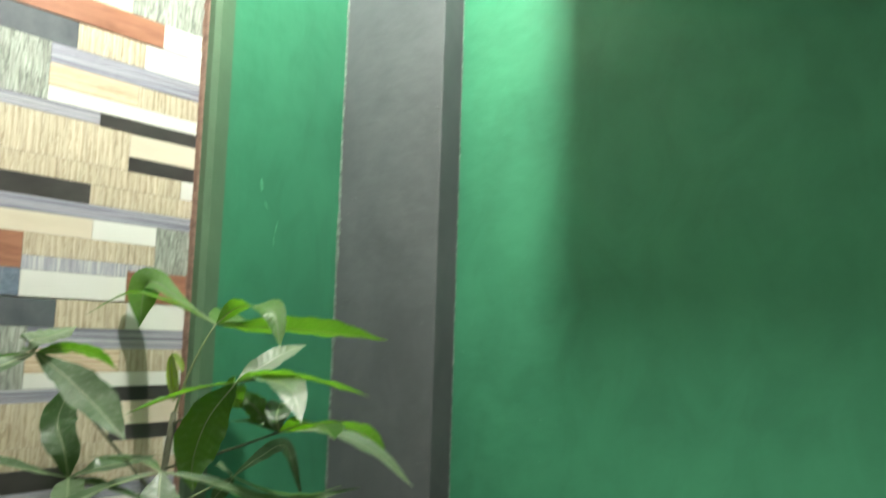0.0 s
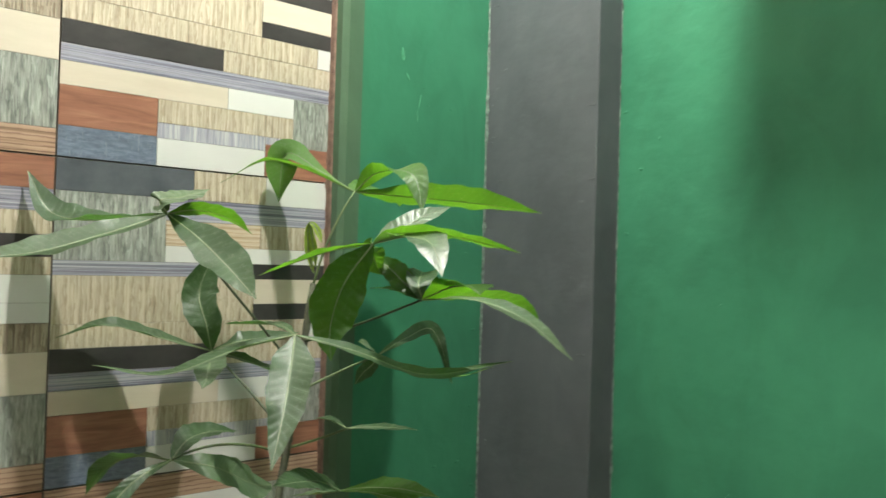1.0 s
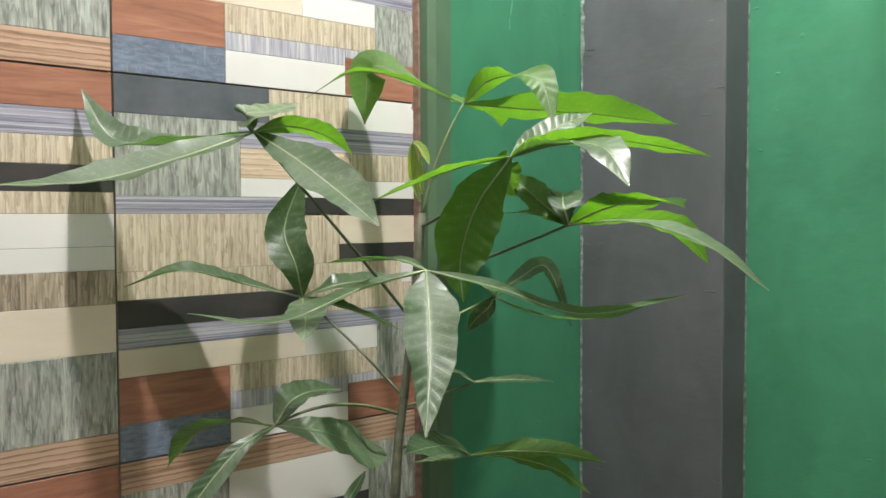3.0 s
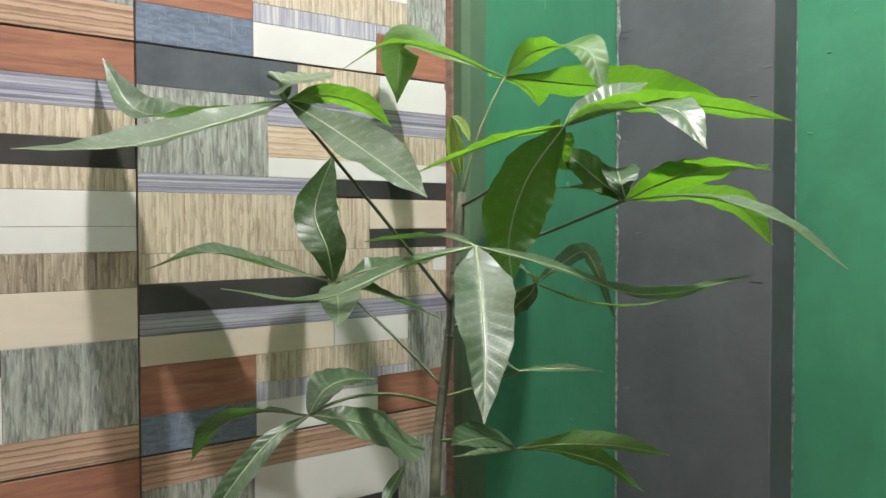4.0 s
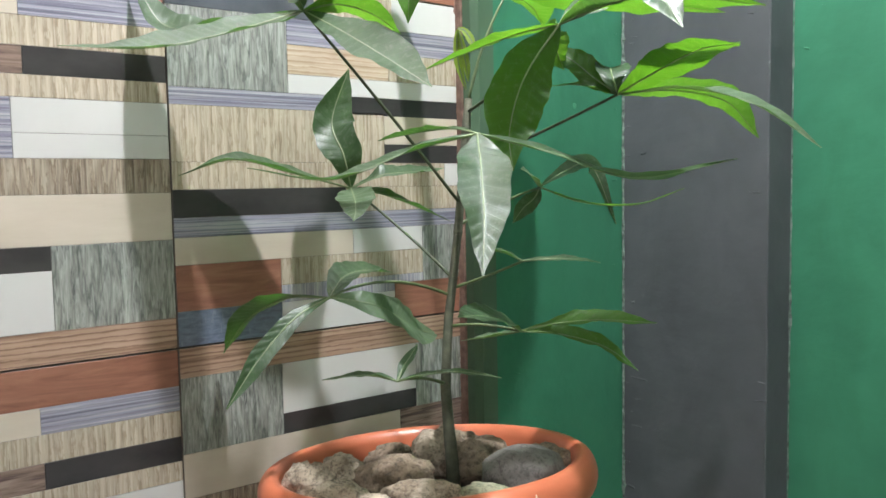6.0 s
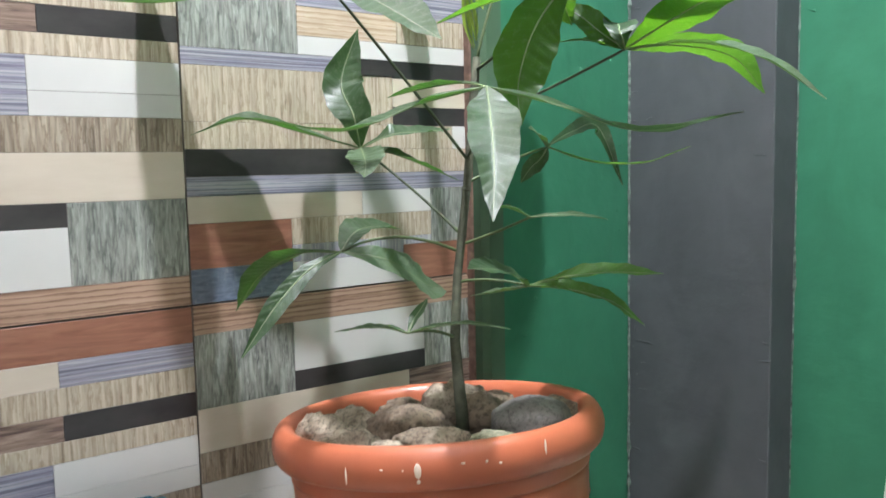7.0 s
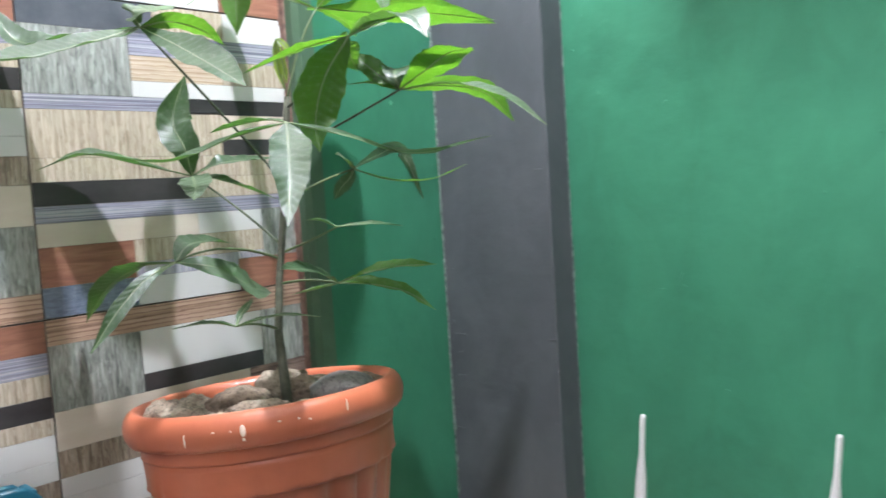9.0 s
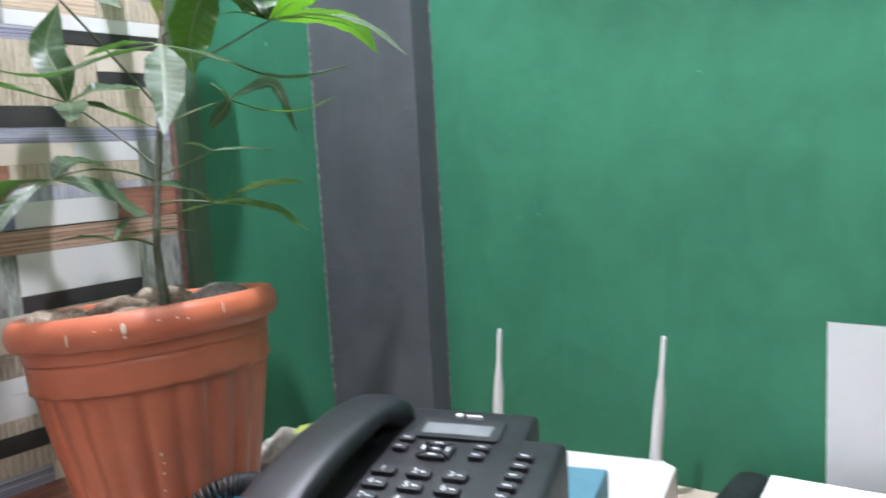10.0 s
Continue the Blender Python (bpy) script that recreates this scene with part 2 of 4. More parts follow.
def part(name, bm, material, parent=None, label="", smooth=False):
    """Links a bmesh as one mesh object, under a thing or a part."""
    me = bpy.data.meshes.new(name)
    bm.normal_update()
    bm.to_mesh(me)
    bm.free()
    for m in material if isinstance(material, (list, tuple)) else [material]:
        me.materials.append(m)
    if smooth:
        me.polygons.foreach_set("use_smooth", [True] * len(me.polygons))
    ob = new(name, me)
    if parent:
        ob.parent = parent
    if label:
        tagged(ob, label)
    return ob


def box(x0, x1, y0, y1, z0, z1, bevel=0.0, segments=2, bm=None):
    bm = bm or bmesh.new()
    vs = [bm.verts.new((x, y, z)) for x in (x0, x1) for y in (y0, y1) for z in (z0, z1)]
    fs = [bm.faces.new([vs[i] for i in f]) for f in ((0, 1, 3, 2), (4, 6, 7, 5), (0, 4, 5, 1), (2, 3, 7, 6), (0, 2, 6, 4), (1, 5, 7, 3))]
    if bevel:
        edges = list({e for f in fs for e in f.edges})
        bmesh.ops.bevel(bm, geom=edges, offset=bevel, segments=segments, affect="EDGES", profile=0.5)
    return bm


def prism(points, z0, z1, bm=None):
    """An upright prism over a plan of points, anticlockwise."""
    bm = bm or bmesh.new()
    lo = [bm.verts.new((x, y, z0)) for x, y in points]
    hi = [bm.verts.new((x, y, z1)) for x, y in points]
    n = len(points)
    bm.faces.new(hi)
    bm.faces.new(lo[::-1])
    for i in range(n):
        bm.faces.new((lo[i], lo[(i + 1) % n], hi[(i + 1) % n], hi[i]))
    return bm


def tube(points, radii, sides=8, bm=None):
    bm = bm or bmesh.new()
    pts = [Vector(p) for p in points]
    rings = []
    for i, p in enumerate(pts):
        d = (pts[min(i + 1, len(pts) - 1)] - pts[max(i - 1, 0)]).normalized()
        a = d.cross(Vector((0.31, 0.17, 0.93))).normalized()
        b = d.cross(a)
        r = radii[i] if isinstance(radii, (list, tuple)) else radii
        rings.append([bm.verts.new(p + a * r * math.cos(k * 2 * math.pi / sides) + b * r * math.sin(k * 2 * math.pi / sides)) for k in range(sides)])
    for r0, r1 in zip(rings, rings[1:]):
        for k in range(sides):
            bm.faces.new((r0[k], r0[(k + 1) % sides], r1[(k + 1) % sides], r1[k]))
    bm.faces.new(rings[0][::-1])
    bm.faces.new(rings[-1])
    return bm


def curve_points(a, c, b, n):
    a, b, c = Vector(a), Vector(b), Vector(c)
    return [a * (1 - s) ** 2 + c * 2 * s * (1 - s) + b * s * s for s in (i / n for i in range(n + 1))]


def revolve(profile, sides, bm=None, wave=None):
    """A turned shape round z; profile of (radius, z); wave(radius, z, angle) changes the radius."""
    bm = bm or bmesh.new()
    rings = []
    for r, z in profile:
        ring = []
        for k in range(sides):
            a = 2 * math.pi * k / sides
            q = wave(r, z, a) if wave else r
            ring.append(bm.verts.new((q * math.cos(a), q * math.sin(a), z)))
        rings.append(ring)
    for r0, r1 in zip(rings, rings[1:]):
        for k in range(sides):
            bm.faces.new((r0[k], r0[(k + 1) % sides], r1[(k + 1) % sides], r1[k]))
    return bm


def thing(name, at, label, category, group=""):
    ob = new(name)
    ob.location = at
    ob.empty_display_size = 0.05
    return tagged(ob, label, category, group)


def setting(ob, label, category=""):
    return tagged(ob, label, category, kind="structure")


# ---- the room ----
DESK_Z, FLOOR_Z, CEIL_Z = 0.61, -0.12, 2.62
XE, YS = 3.2, -3.4
NORTH, PILLAR_Y, PILLAR_X = 0.113, 0.073, 0.191
TILE_END, V = -0.163, -0.448

setting(part("floor", box(-0.3, XE + 0.15, YS - 0.15, 0.35, FLOOR_Z - 0.1, FLOOR_Z), FLOOR), "dull stone floor of the room", "floor")
setting(part("ceiling", box(-0.3, XE + 0.15, YS - 0.15, 0.35, CEIL_Z, CEIL_Z + 0.1), CEILING), "plain white ceiling", "ceiling")
setting(part("wall_south", box(-0.3, XE + 0.15, YS - 0.15, YS, FLOOR_Z, CEIL_Z), CREAM_WALL), "plain cream wall", "wall")
setting(part("wall_east", box(XE, XE + 0.15, YS, 0.35, FLOOR_Z, CEIL_Z), CREAM_WALL), "plain cream wall", "wall")


def rough_wall(name, x0, x1, y, z0, z1, thick, mat, step=0.03, amp=0.0012):
    """A wall that faces -y, with an uneven plastered face."""
    bm = bmesh.new()
    nx, nz = max(2, int((x1 - x0) / step)), max(2, int((z1 - z0) / step))
    grid = [[bm.verts.new((x0 + (x1 - x0) * i / nx, y + (0 if i in (0, nx) else amp * (noise.noise((i * 0.31, y * 9, k * 0.23)) - 0.3)), z0 + (z1 - z0) * k / nz)) for k in range(nz + 1)] for i in range(nx + 1)]
    for i in range(nx):
        for k in range(nz):
            bm.faces.new((grid[i][k], grid[i + 1][k], grid[i + 1][k + 1], grid[i][k + 1]))
    box(x0, x1, y + 0.003, y + thick, z0, z1, bm=bm)
    ob = part(name, bm, mat)
    ob.data.polygons.foreach_set("use_smooth", [True] * len(ob.data.polygons))
    return ob


setting(rough_wall("wall_north", PILLAR_X, XE, NORTH, FLOOR_Z, CEIL_Z, 0.2, GREEN), "green enamel-painted plaster wall with dents and scuffs", "wall")
setting(part("pillar", prism([(-0.2, PILLAR_Y), (PILLAR_X - 0.0012, PILLAR_Y), (PILLAR_X, PILLAR_Y + 0.0012), (PILLAR_X, 0.3), (-0.2, 0.3)], FLOOR_Z, CEIL_Z), GREY), "grey painted pillar in the corner with ragged paint edges", "pillar")
setting(part("wall_return", prism([(-0.2, TILE_END + 0.003), (0.020, TILE_END + 0.003), (0.024, TILE_END + 0.007), (0.006, PILLAR_Y), (-0.2, PILLAR_Y)], FLOOR_Z, CEIL_Z), GREEN), "green painted wall strip between tiles and pillar", "wall")
WORN = painted("worn_green_plaster", (0.088, 0.148, 0.090), (0.070, 0.122, 0.074), 0.5)
part("plaster_edge", prism([(0.0098, TILE_END + 0.0005), (0.0205, TILE_END + 0.0010), (0.0262, TILE_END + 0.0072), (0.0238, TILE_END + 0.0275), (0.0150, TILE_END + 0.0285), (0.0098, TILE_END + 0.0220)], FLOOR_Z + 0.01, CEIL_Z - 0.002), WORN, bpy.data.objects["wall_return"], "greyish worn strip of plaster")
part("bare_edge", prism([(0.0005, TILE_END - 0.0012), (0.0080, TILE_END - 0.0006), (0.0095, TILE_END + 0.0020), (0.0005, TILE_END + 0.0020)], FLOOR_Z + 0.01, CEIL_Z - 0.002), BISCUIT, bpy.data.objects["wall_return"], "bare brownish mortar edge")
wall_west = setting(part("wall_west", box(-0.2, -0.009, YS, TILE_END, FLOOR_Z, CEIL_Z), CREAM_WALL), "wall clad with glazed tiles printed like mixed wood planks", "wall")


def ragged(name, x, y, dx, dy, lo, hi, z0, z1, mat, out, parent, label, step=0.006):
    """A torn, uneven ridge of paint or mortar that runs up an edge."""
    rnd = random.Random(name)
    bm = bmesh.new()
    n = int((z1 - z0) / step)
    cols = []
    w = lo
    for i in range(n + 1):
        w = 0.55 * w + 0.45 * rnd.uniform(lo, hi) + (hi * 0.8 if rnd.random() < 0.05 else 0)
        h = out * rnd.uniform(0.5, 1.3)
        nx, ny = (-dy, dx)
        z = z0 + i * step
        o = rnd.uniform(-0.3, 0.3) * lo
        cols.append([bm.verts.new((x + dx * a + nx * b, y + dy * a + ny * b, z + rnd.uniform(-0.3, 0.3) * step)) for a, b in ((-w * 0.5 + o, 0.0003), (o, h), (w * 0.5 + o, 0.0003))])
    for a, b in zip(cols, cols[1:]):
        for k in range(2):
            bm.faces.new((a[k], a[k + 1], b[k + 1], b[k]))
    return part(name, bm, mat, parent, label)


pillar = bpy.data.objects["pillar"]
ragged("paint_ridge", 0.0085, PILLAR_Y - 0.0006, -1, 0, 0.0010, 0.0060, 0.6, 1.8, CHALK, 0.0024, pillar, "flaked pale paint ridge", 0.0038)
ragged("paint_line", PILLAR_X + 0.0015, NORTH - 0.0006, -1, 0, 0.0006, 0.0024, 0.6, 1.8, CHALK, 0.0010, pillar, "thin pale paint line", 0.005)
ragged("corner_line", 0.0238, TILE_END + 0.0065, -0.7, 0.7, 0.001, 0.002, 0.6, 1.8, GREEN, 0.0006, bpy.data.objects["wall_return"], "rounded painted edge")

# plank patterns of the three printed tiles: u0, u1, v0, v1, print (metres from the lower left corner)
A = [
    (0, .091, 0, .029, "blue"), (.091, .207, 0, .028, "white"), (.207, .45, 0, .035, "red"), (0, .091, .029, .066, "red"),
    (.091, .207, .028, .043, "bluev"), (.207, .24, .035, .043, "bluev"), (.091, .24, .043, .066, "pale"), (.24, .45, .035, .088, "gray"),
    (0, .163, .066, .088, "cream"), (.163, .24, .066, .088, "white"), (0, .45, .088, .104, "stripe"),
    (0, .157, .104, .126, "dark"), (.157, .45, .104, .126, "pale"), (0, .268, .126, .148, "pale"), (.268, .45, .126, .148, "white"),
    (0, .199, .148, .193, "pale"), (.199, .45, .148, .165, "dark"), (.199, .45, .165, .191, "cream"),
    (0, .162, .193, .207, "stripe"), (.162, .45, .191, .207, "dark"), (0, .103, .207, .270, "gray"),
    (.103, .45, .207, .223, "white"), (.103, .205, .223, .248, "fine"), (.205, .45, .223, .248, "pale"), (.103, .45, .248, .270, "stripe"),
    (0, .130, .270, .30, "slate"), (.130, .210, .270, .30, "pale"), (.210, .45, .270, .30, "white"),
]
B = [
    (0, .45, 0, .025, "wood"), (.361, .45, .025, .087, "gray"), (.221, .361, .025, .069, "white"), (.221, .361, .069, .087, "dark"), (0, .221, .025, .087, "gray"),
    (.24, .45, .087, .124, "cream"), (0, .24, .087, .124, "brown"), (.12, .45, .124, .150, "knot"), (0, .12, .124, .150, "white"),
    (.34, .45, .150, .168, "white"), (.34, .45, .168, .193, "white"), (.2, .34, .150, .193, "stripe"), (0, .2, .150, .193, "cream"),
    (0, .45, .193, .209, "pale"), (.349, .45, .209, .229, "dark"), (.308, .45, .229, .250, "pale"), (.1, .308, .229, .250, "brown"), (.1, .349, .209, .229, "brown"), (0, .1, .209, .250, "slate"),
    (.348, .45, .250, .270, "stripe"), (0, .348, .250, .270, "cream"), (0, .45, .270, .30, "red"),
]
TOP = [(0, .232, 0, .03, "red"), (.232, .45, 0, .03, "white"), (0, .19, .03, .05, "cream"), (.19, .45, .03, .10, "gray"), (0, .19, .05, .10, "pale"), (0, .45, .10, .30, "pale")]
C = [(.45 - u1, .45 - u0, .30 - v1, .30 - v0, k) for u0, u1, v0, v1, k in B]


def tile(y0, z0, pattern, y_end):
    """A glazed wall tile with its printed planks, cut off at y_end."""
    w = min(0.45, y_end - y0)
    g = 0.0005
    slab = part("tile", box(-0.009, -0.0012, y0 + g, y0 + w - (g if w == 0.45 else 0), z0 + g, z0 + 0.30 - g, 0.0006, 1), GROUT, wall_west)
    for u0, u1, v0, v1, k in pattern:
        u1 = min(u1, w)
        if u0 >= w:
            continue
        e = 0.0002
        a, b = max(u0 + e, 0.0009), min(u1 - e, w - 0.0007)
        c, d = max(v0 + e, 0.0009), min(v1 - e, 0.30 - 0.0009)
        if b - a < 0.002:
            continue
        bm = bmesh.new()
        vs = [[bm.verts.new((x, y0 + y, z0 + z)) for y, z in ((a + i, c + i), (b - i, c + i), (b - i, d - i), (a + i, d - i))] for x, i in ((-0.0013, 0.0), (-0.0001, 0.0), (0.0, 0.00012))]
        for r0, r1 in zip(vs, vs[1:]):
            for q in range(4):
                bm.faces.new((r0[q], r0[(q + 1) % 4], r1[(q + 1) % 4], r1[q]))
        bm.faces.new(vs[-1])
        part("plank", bm, INK[k], slab)


for z0, right in ((0.65, C), (0.95, A), (1.25, A), (1.55, TOP)):
    tile(V, z0, right, TILE_END)
    tile(V - 0.45, z0, B, 9)
ragged("tile_edge", -0.0008, TILE_END + 0.0005, 0, 1, 0.003, 0.006, 0.62, 1.84, BISCUIT, -0.003, wall_west, "broken red tile edge")

# added unseen box above the desk keeps lamplight from part of the green wall
BLOCKER = (0.362, 1.164, -0.16, NORTH - 0.002, 1.744, 2.44)
blocker = thing("unseen_wall_box", ((BLOCKER[0] + BLOCKER[1]) / 2, NORTH, BLOCKER[4]), "unseen white box hung over the desk, added to shade the wall", "cabinet")
cx, cy, cz = blocker.location
part("body", box(BLOCKER[0] - cx, BLOCKER[1] - cx, BLOCKER[2] - cy + 0.018, BLOCKER[3] - cy, 0, BLOCKER[5] - BLOCKER[4], 0.003), LAMP_WHITE, blocker)
for i in (0, 1):
    part("door", box(BLOCKER[0] - cx + 0.402 * i, BLOCKER[0] - cx + 0.398 + 0.402 * i, BLOCKER[2] - cy, BLOCKER[2] - cy + 0.017, 0, BLOCKER[5] - BLOCKER[4], 0.002), LAMP_WHITE, blocker)

# lamps that give the light
GLOW = bpy.data.materials.new("glowing_bulb")
GLOW.use_nodes = True
GLOW.node_tree.nodes["Principled BSDF"].inputs["Emission Color"].default_value = (1.0, 0.945, 0.91, 1)
GLOW.node_tree.nodes["Principled BSDF"].inputs["Emission Strength"].default_value = BULB
lamp = thing("hanging_lamp", (LAMP[0], LAMP[1], CEIL_Z), "round white bulb hanging from the ceiling on its cord", "lamp")
drop = LAMP[2] - CEIL_Z
part("bulb", revolve([(0.0, drop - 0.030), (0.012, drop - 0.027), (0.020, drop - 0.016), (0.023, drop), (0.021, drop + 0.014), (0.016, drop + 0.028), (0.014, drop + 0.034), (0.0, drop + 0.035)], 20), GLOW, lamp, "glowing white bulb", smooth=True)
part("socket", revolve([(0.0, drop + 0.036), (0.016, drop + 0.036), (0.018, drop + 0.07), (0.008, drop + 0.085), (0.0, drop + 0.086)], 20), LAMP_WHITE, lamp, smooth=True)
part("cord", tube([(0, 0, drop + 0.08), (0, 0, -0.01)], 0.003), LAMP_WHITE, lamp)
part("ceiling_rose", revolve([(0.0, -0.03), (0.03, -0.028), (0.045, -0.004), (0.0, -0.001)], 24), LAMP_WHITE, lamp)
# unseen housing added round the fill light
lamp = thing("fill_lamp", (FILL[0], FILL[1], CEIL_Z), "unseen white panel added under the ceiling for fill light", "lamp")
part("housing", box(-0.33, 0.33, -0.17, 0.17, FILL[2] + 0.03 - CEIL_Z, FILL[2] + 0.07 - CEIL_Z, 0.004), LAMP_WHITE, lamp)
for x in (-0.25, 0.25):
    part("rod", tube([(x, 0, FILL[2] + 0.06 - CEIL_Z), (x, 0, -0.001)], 0.006), LAMP_WHITE, lamp)

# ---- the desk ----
desk = thing("desk", (0.9, -0.25, FLOOR_Z), "pale laminate desk pushed into the corner", "desk")
part("top", box(-0.87, 0.8, -0.41, 0.36, DESK_Z - 0.03 - FLOOR_Z, DESK_Z - FLOOR_Z, 0.003), DESK, desk)
for lx in (-0.84, 0.77):
    for ly in (-0.38, 0.2):
        part("leg", box(lx - 0.02, lx + 0.02, ly - 0.02, ly + 0.02, 0, DESK_Z - 0.03 - FLOOR_Z, 0.003), DESK, desk)

# ---- the flower pot ----
POT = Vector((0.177, -0.333, DESK_Z))
pot = thing("flower_pot", POT, "terracotta-coloured ribbed plastic pot with white splashes on its rim", "flower pot")
H = 0.8815 - DESK_Z
LEAN = Matrix.Translation(POT + Vector((0.0293, -0.0038, 0.004))) @ Matrix.Rotation(math.radians(3.0), 4, Vector((0.813, -0.582, 0))) @ Matrix.Rotation(math.radians(5.5), 4, Vector((-0.582, -0.813, 0)))
pot.matrix_world = LEAN


def ribs(r, z, a):
    if z > 0.212 or r < 0.04:
        return r
    fade = min(1.0, (0.212 - z) / 0.012)
    return r + 0.0072 * fade * (abs(math.cos(a * 11)) ** 0.5 - 0.6)


body = [(0.0, 0.004), (0.055, 0.0), (0.060, 0.003), (0.066, 0.04), (0.075, 0.08), (0.084, 0.12), (0.0935, 0.165), (0.0975, 0.186), (0.0993, 0.1930), (0.0990, 0.1945),
        (0.1038, 0.1950), (0.1046, 0.1962), (0.1050, 0.2005), (0.1058, 0.215), (0.1060, 0.2190), (0.1050, 0.2195), (0.1052, 0.2203), (0.1070, 0.2208), (0.1072, 0.2225), (0.1075, 0.238), (0.1078, 0.245)]
body = [(r, z * (H - 0.013) / 0.245) for r, z in body]
part("body", revolve(body, 168, wave=ribs), TERRACOTTA, pot, smooth=True)
rim = [(0.1078, H - 0.0285)] + [(0.1095 + 0.0095 * math.sin(a), H - 0.0142 - 0.0142 * math.cos(a)) for a in [i * math.pi / 12 for i in range(2, 13)]] + [(0.105, H - 0.002), (0.1025, H - 0.008), (0.1005, H - 0.03), (0.097, H - 0.06), (0.0, H - 0.062)]
part("rim", revolve(rim, 96), TERRACOTTA, pot, "rolled terracotta rim", smooth=True)
for ang, zz, ww, hh in ((-0.72, -0.0105, 0.0014, 0.0007), (-1.02, -0.0125, 0.0006, 0.0006), (-0.945, -0.013, 0.0022, 0.0046), (-0.945, -0.0195, 0.0012, 0.0014), (-1.33, -0.0165, 0.0007, 0.0052), (-0.26, -0.010, 0.0008, 0.0055), (-0.60, -0.011, 0.0009, 0.0009), (-0.53, -0.013, 0.0011, 0.0008), (-1.13, -0.012, 0.0012, 0.0006)):
    ang += 0.22
    bm = bmesh.new()
    bmesh.ops.create_uvsphere(bm, u_segments=8, v_segments=6, radius=1)
    r = 0.1095 + 0.0095 * math.sqrt(max(0, 1 - ((H + zz - (H - 0.0142)) / 0.0142) ** 2))
    bmesh.ops.transform(bm, verts=bm.verts, matrix=pose(r * math.cos(ang), r * math.sin(ang), H + zz, 0, 0, math.degrees(ang)) @ Matrix.Diagonal((0.0006, ww, hh, 1)))
    part("splash", bm, LIME, pot, "dried white splash", smooth=True)
for ang, zz, size in ((-0.62, 0.150, 0.0010), (-0.61, 0.142, 0.0007), (-0.625, 0.133, 0.0009), (-0.64, 0.118, 0.0007), (-0.60, 0.105, 0.0008), (-0.82, 0.085, 0.0010), (-0.80, 0.078, 0.0007), (-0.84, 0.070, 0.0009)):
    bm = bmesh.new()
    bmesh.ops.create_uvsphere(bm, u_segments=6, v_segments=5, radius=1)
    r = ribs(0.060 + 0.0395 * zz / 0.19, zz, ang) + 0.0012
    bmesh.ops.transform(bm, verts=bm.verts, matrix=pose(r * math.cos(ang), r * math.sin(ang), zz, 0, 0, math.degrees(ang)) @ Matrix.Diagonal((0.0006, size, size * 1.4, 1)))
    part("splash", bm, LIME, pot, "dried white speck", smooth=True)
bm = revolve([(0.0, 0.0), (0.05, 0.001), (0.0995, -0.002)], 48)
for v in bm.verts:
    v.co.z += 0.004 * noise.noise(v.co * 60)
soil = part("soil", bm, SOIL, smooth=True)
soil.matrix_world = LEAN @ Matrix.Translation((0, 0, H - 0.030))
tagged(soil, "dark potting soil filling the pot under the stones", "soil", kind="stuff")


def pebble(x, y, r, sx, sy, sz, turn, kind, rise=0.0, label="grey stone lying on the soil in the pot"):
    r *= 0.88
    rough = (1.5, 0.4, 1.2, 1.2)[kind]
    seed = Vector((x * 91, y * 77, r * 300))
    bm = bmesh.new()
    bmesh.ops.create_icosphere(bm, subdivisions=4, radius=1)
    for v in bm.verts:
        d = v.co.normalized()
        v.co = d * (1 + 0.20 * noise.noise(d * 1.3 + seed) + rough * (0.14 * noise.noise(d * 3.0 + seed) + 0.06 * noise.noise(d * 8 + seed) + 0.03 * noise.noise(d * 17 + seed)))
        v.co = Vector((v.co.x * sx, v.co.y * sy, v.co.z * sz)) * r
    ob = part("stone", bm, STONE[kind], smooth=True)
    ob.matrix_world = LEAN @ pose(x, y, H - 0.030 + r * sz * 0.75 + rise + 0.004, 0, 0, turn)
    return tagged(ob, label, "stone", "stones in the pot")


TC, RT = Vector((0.813, -0.582)), Vector((0.582, 0.813))
for right, front, r, sx, sy, sz, turn, kind, rise in (
        (-0.082, 0.022, 0.019, 1.1, 0.9, 0.95, 20, 0, 0.004), (-0.058, 0.060, 0.021, 1.2, 1.0, 0.85, 60, 0, 0.0), (-0.062, -0.012, 0.020, 1.2, 0.9, 0.8, 0, 0, 0.004),
        (-0.022, 0.028, 0.025, 1.3, 0.9, 0.75, 30, 2, 0.006), (-0.034, 0.076, 0.014, 1.2, 1.0, 0.8, 10, 0, 0.005), (-0.004, 0.064, 0.020, 1.5, 0.9, 0.65, 50, 0, 0.006),
        (0.012, -0.040, 0.026, 1.1, 0.95, 0.85, 80, 0, 0.004), (0.030, -0.022, 0.024, 1.1, 0.9, 0.8, 15, 2, 0.0), (0.034, 0.064, 0.016, 1.4, 1.0, 0.6, 50, 3, 0.006),
        (0.066, 0.026, 0.028, 1.25, 0.95, 0.72, 55, 1, 0.003), (0.086, -0.012, 0.020, 1.1, 0.9, 0.7, 40, 2, 0.004), (0.045, -0.062, 0.022, 1.2, 0.9, 0.7, 0, 2, 0.0),
        (-0.03, -0.066, 0.02, 1.2, 0.9, 0.7, 70, 2, 0.0), (0.062, 0.060, 0.012, 1.2, 0.9, 0.8, 20, 2, 0.0), (-0.086, -0.04, 0.014, 1.1, 0.9, 0.8, 20, 2, 0.0)):
    p = RT * right + TC * front
    pebble(p.x, p.y, r, sx, sy, sz, turn, kind, rise, ("rough pitted pale stone on the soil in the pot", "smooth dark grey pebble on the soil in the pot", "brownish worn stone on the soil in the pot", "pale mossy stone on the soil in the pot")[kind])

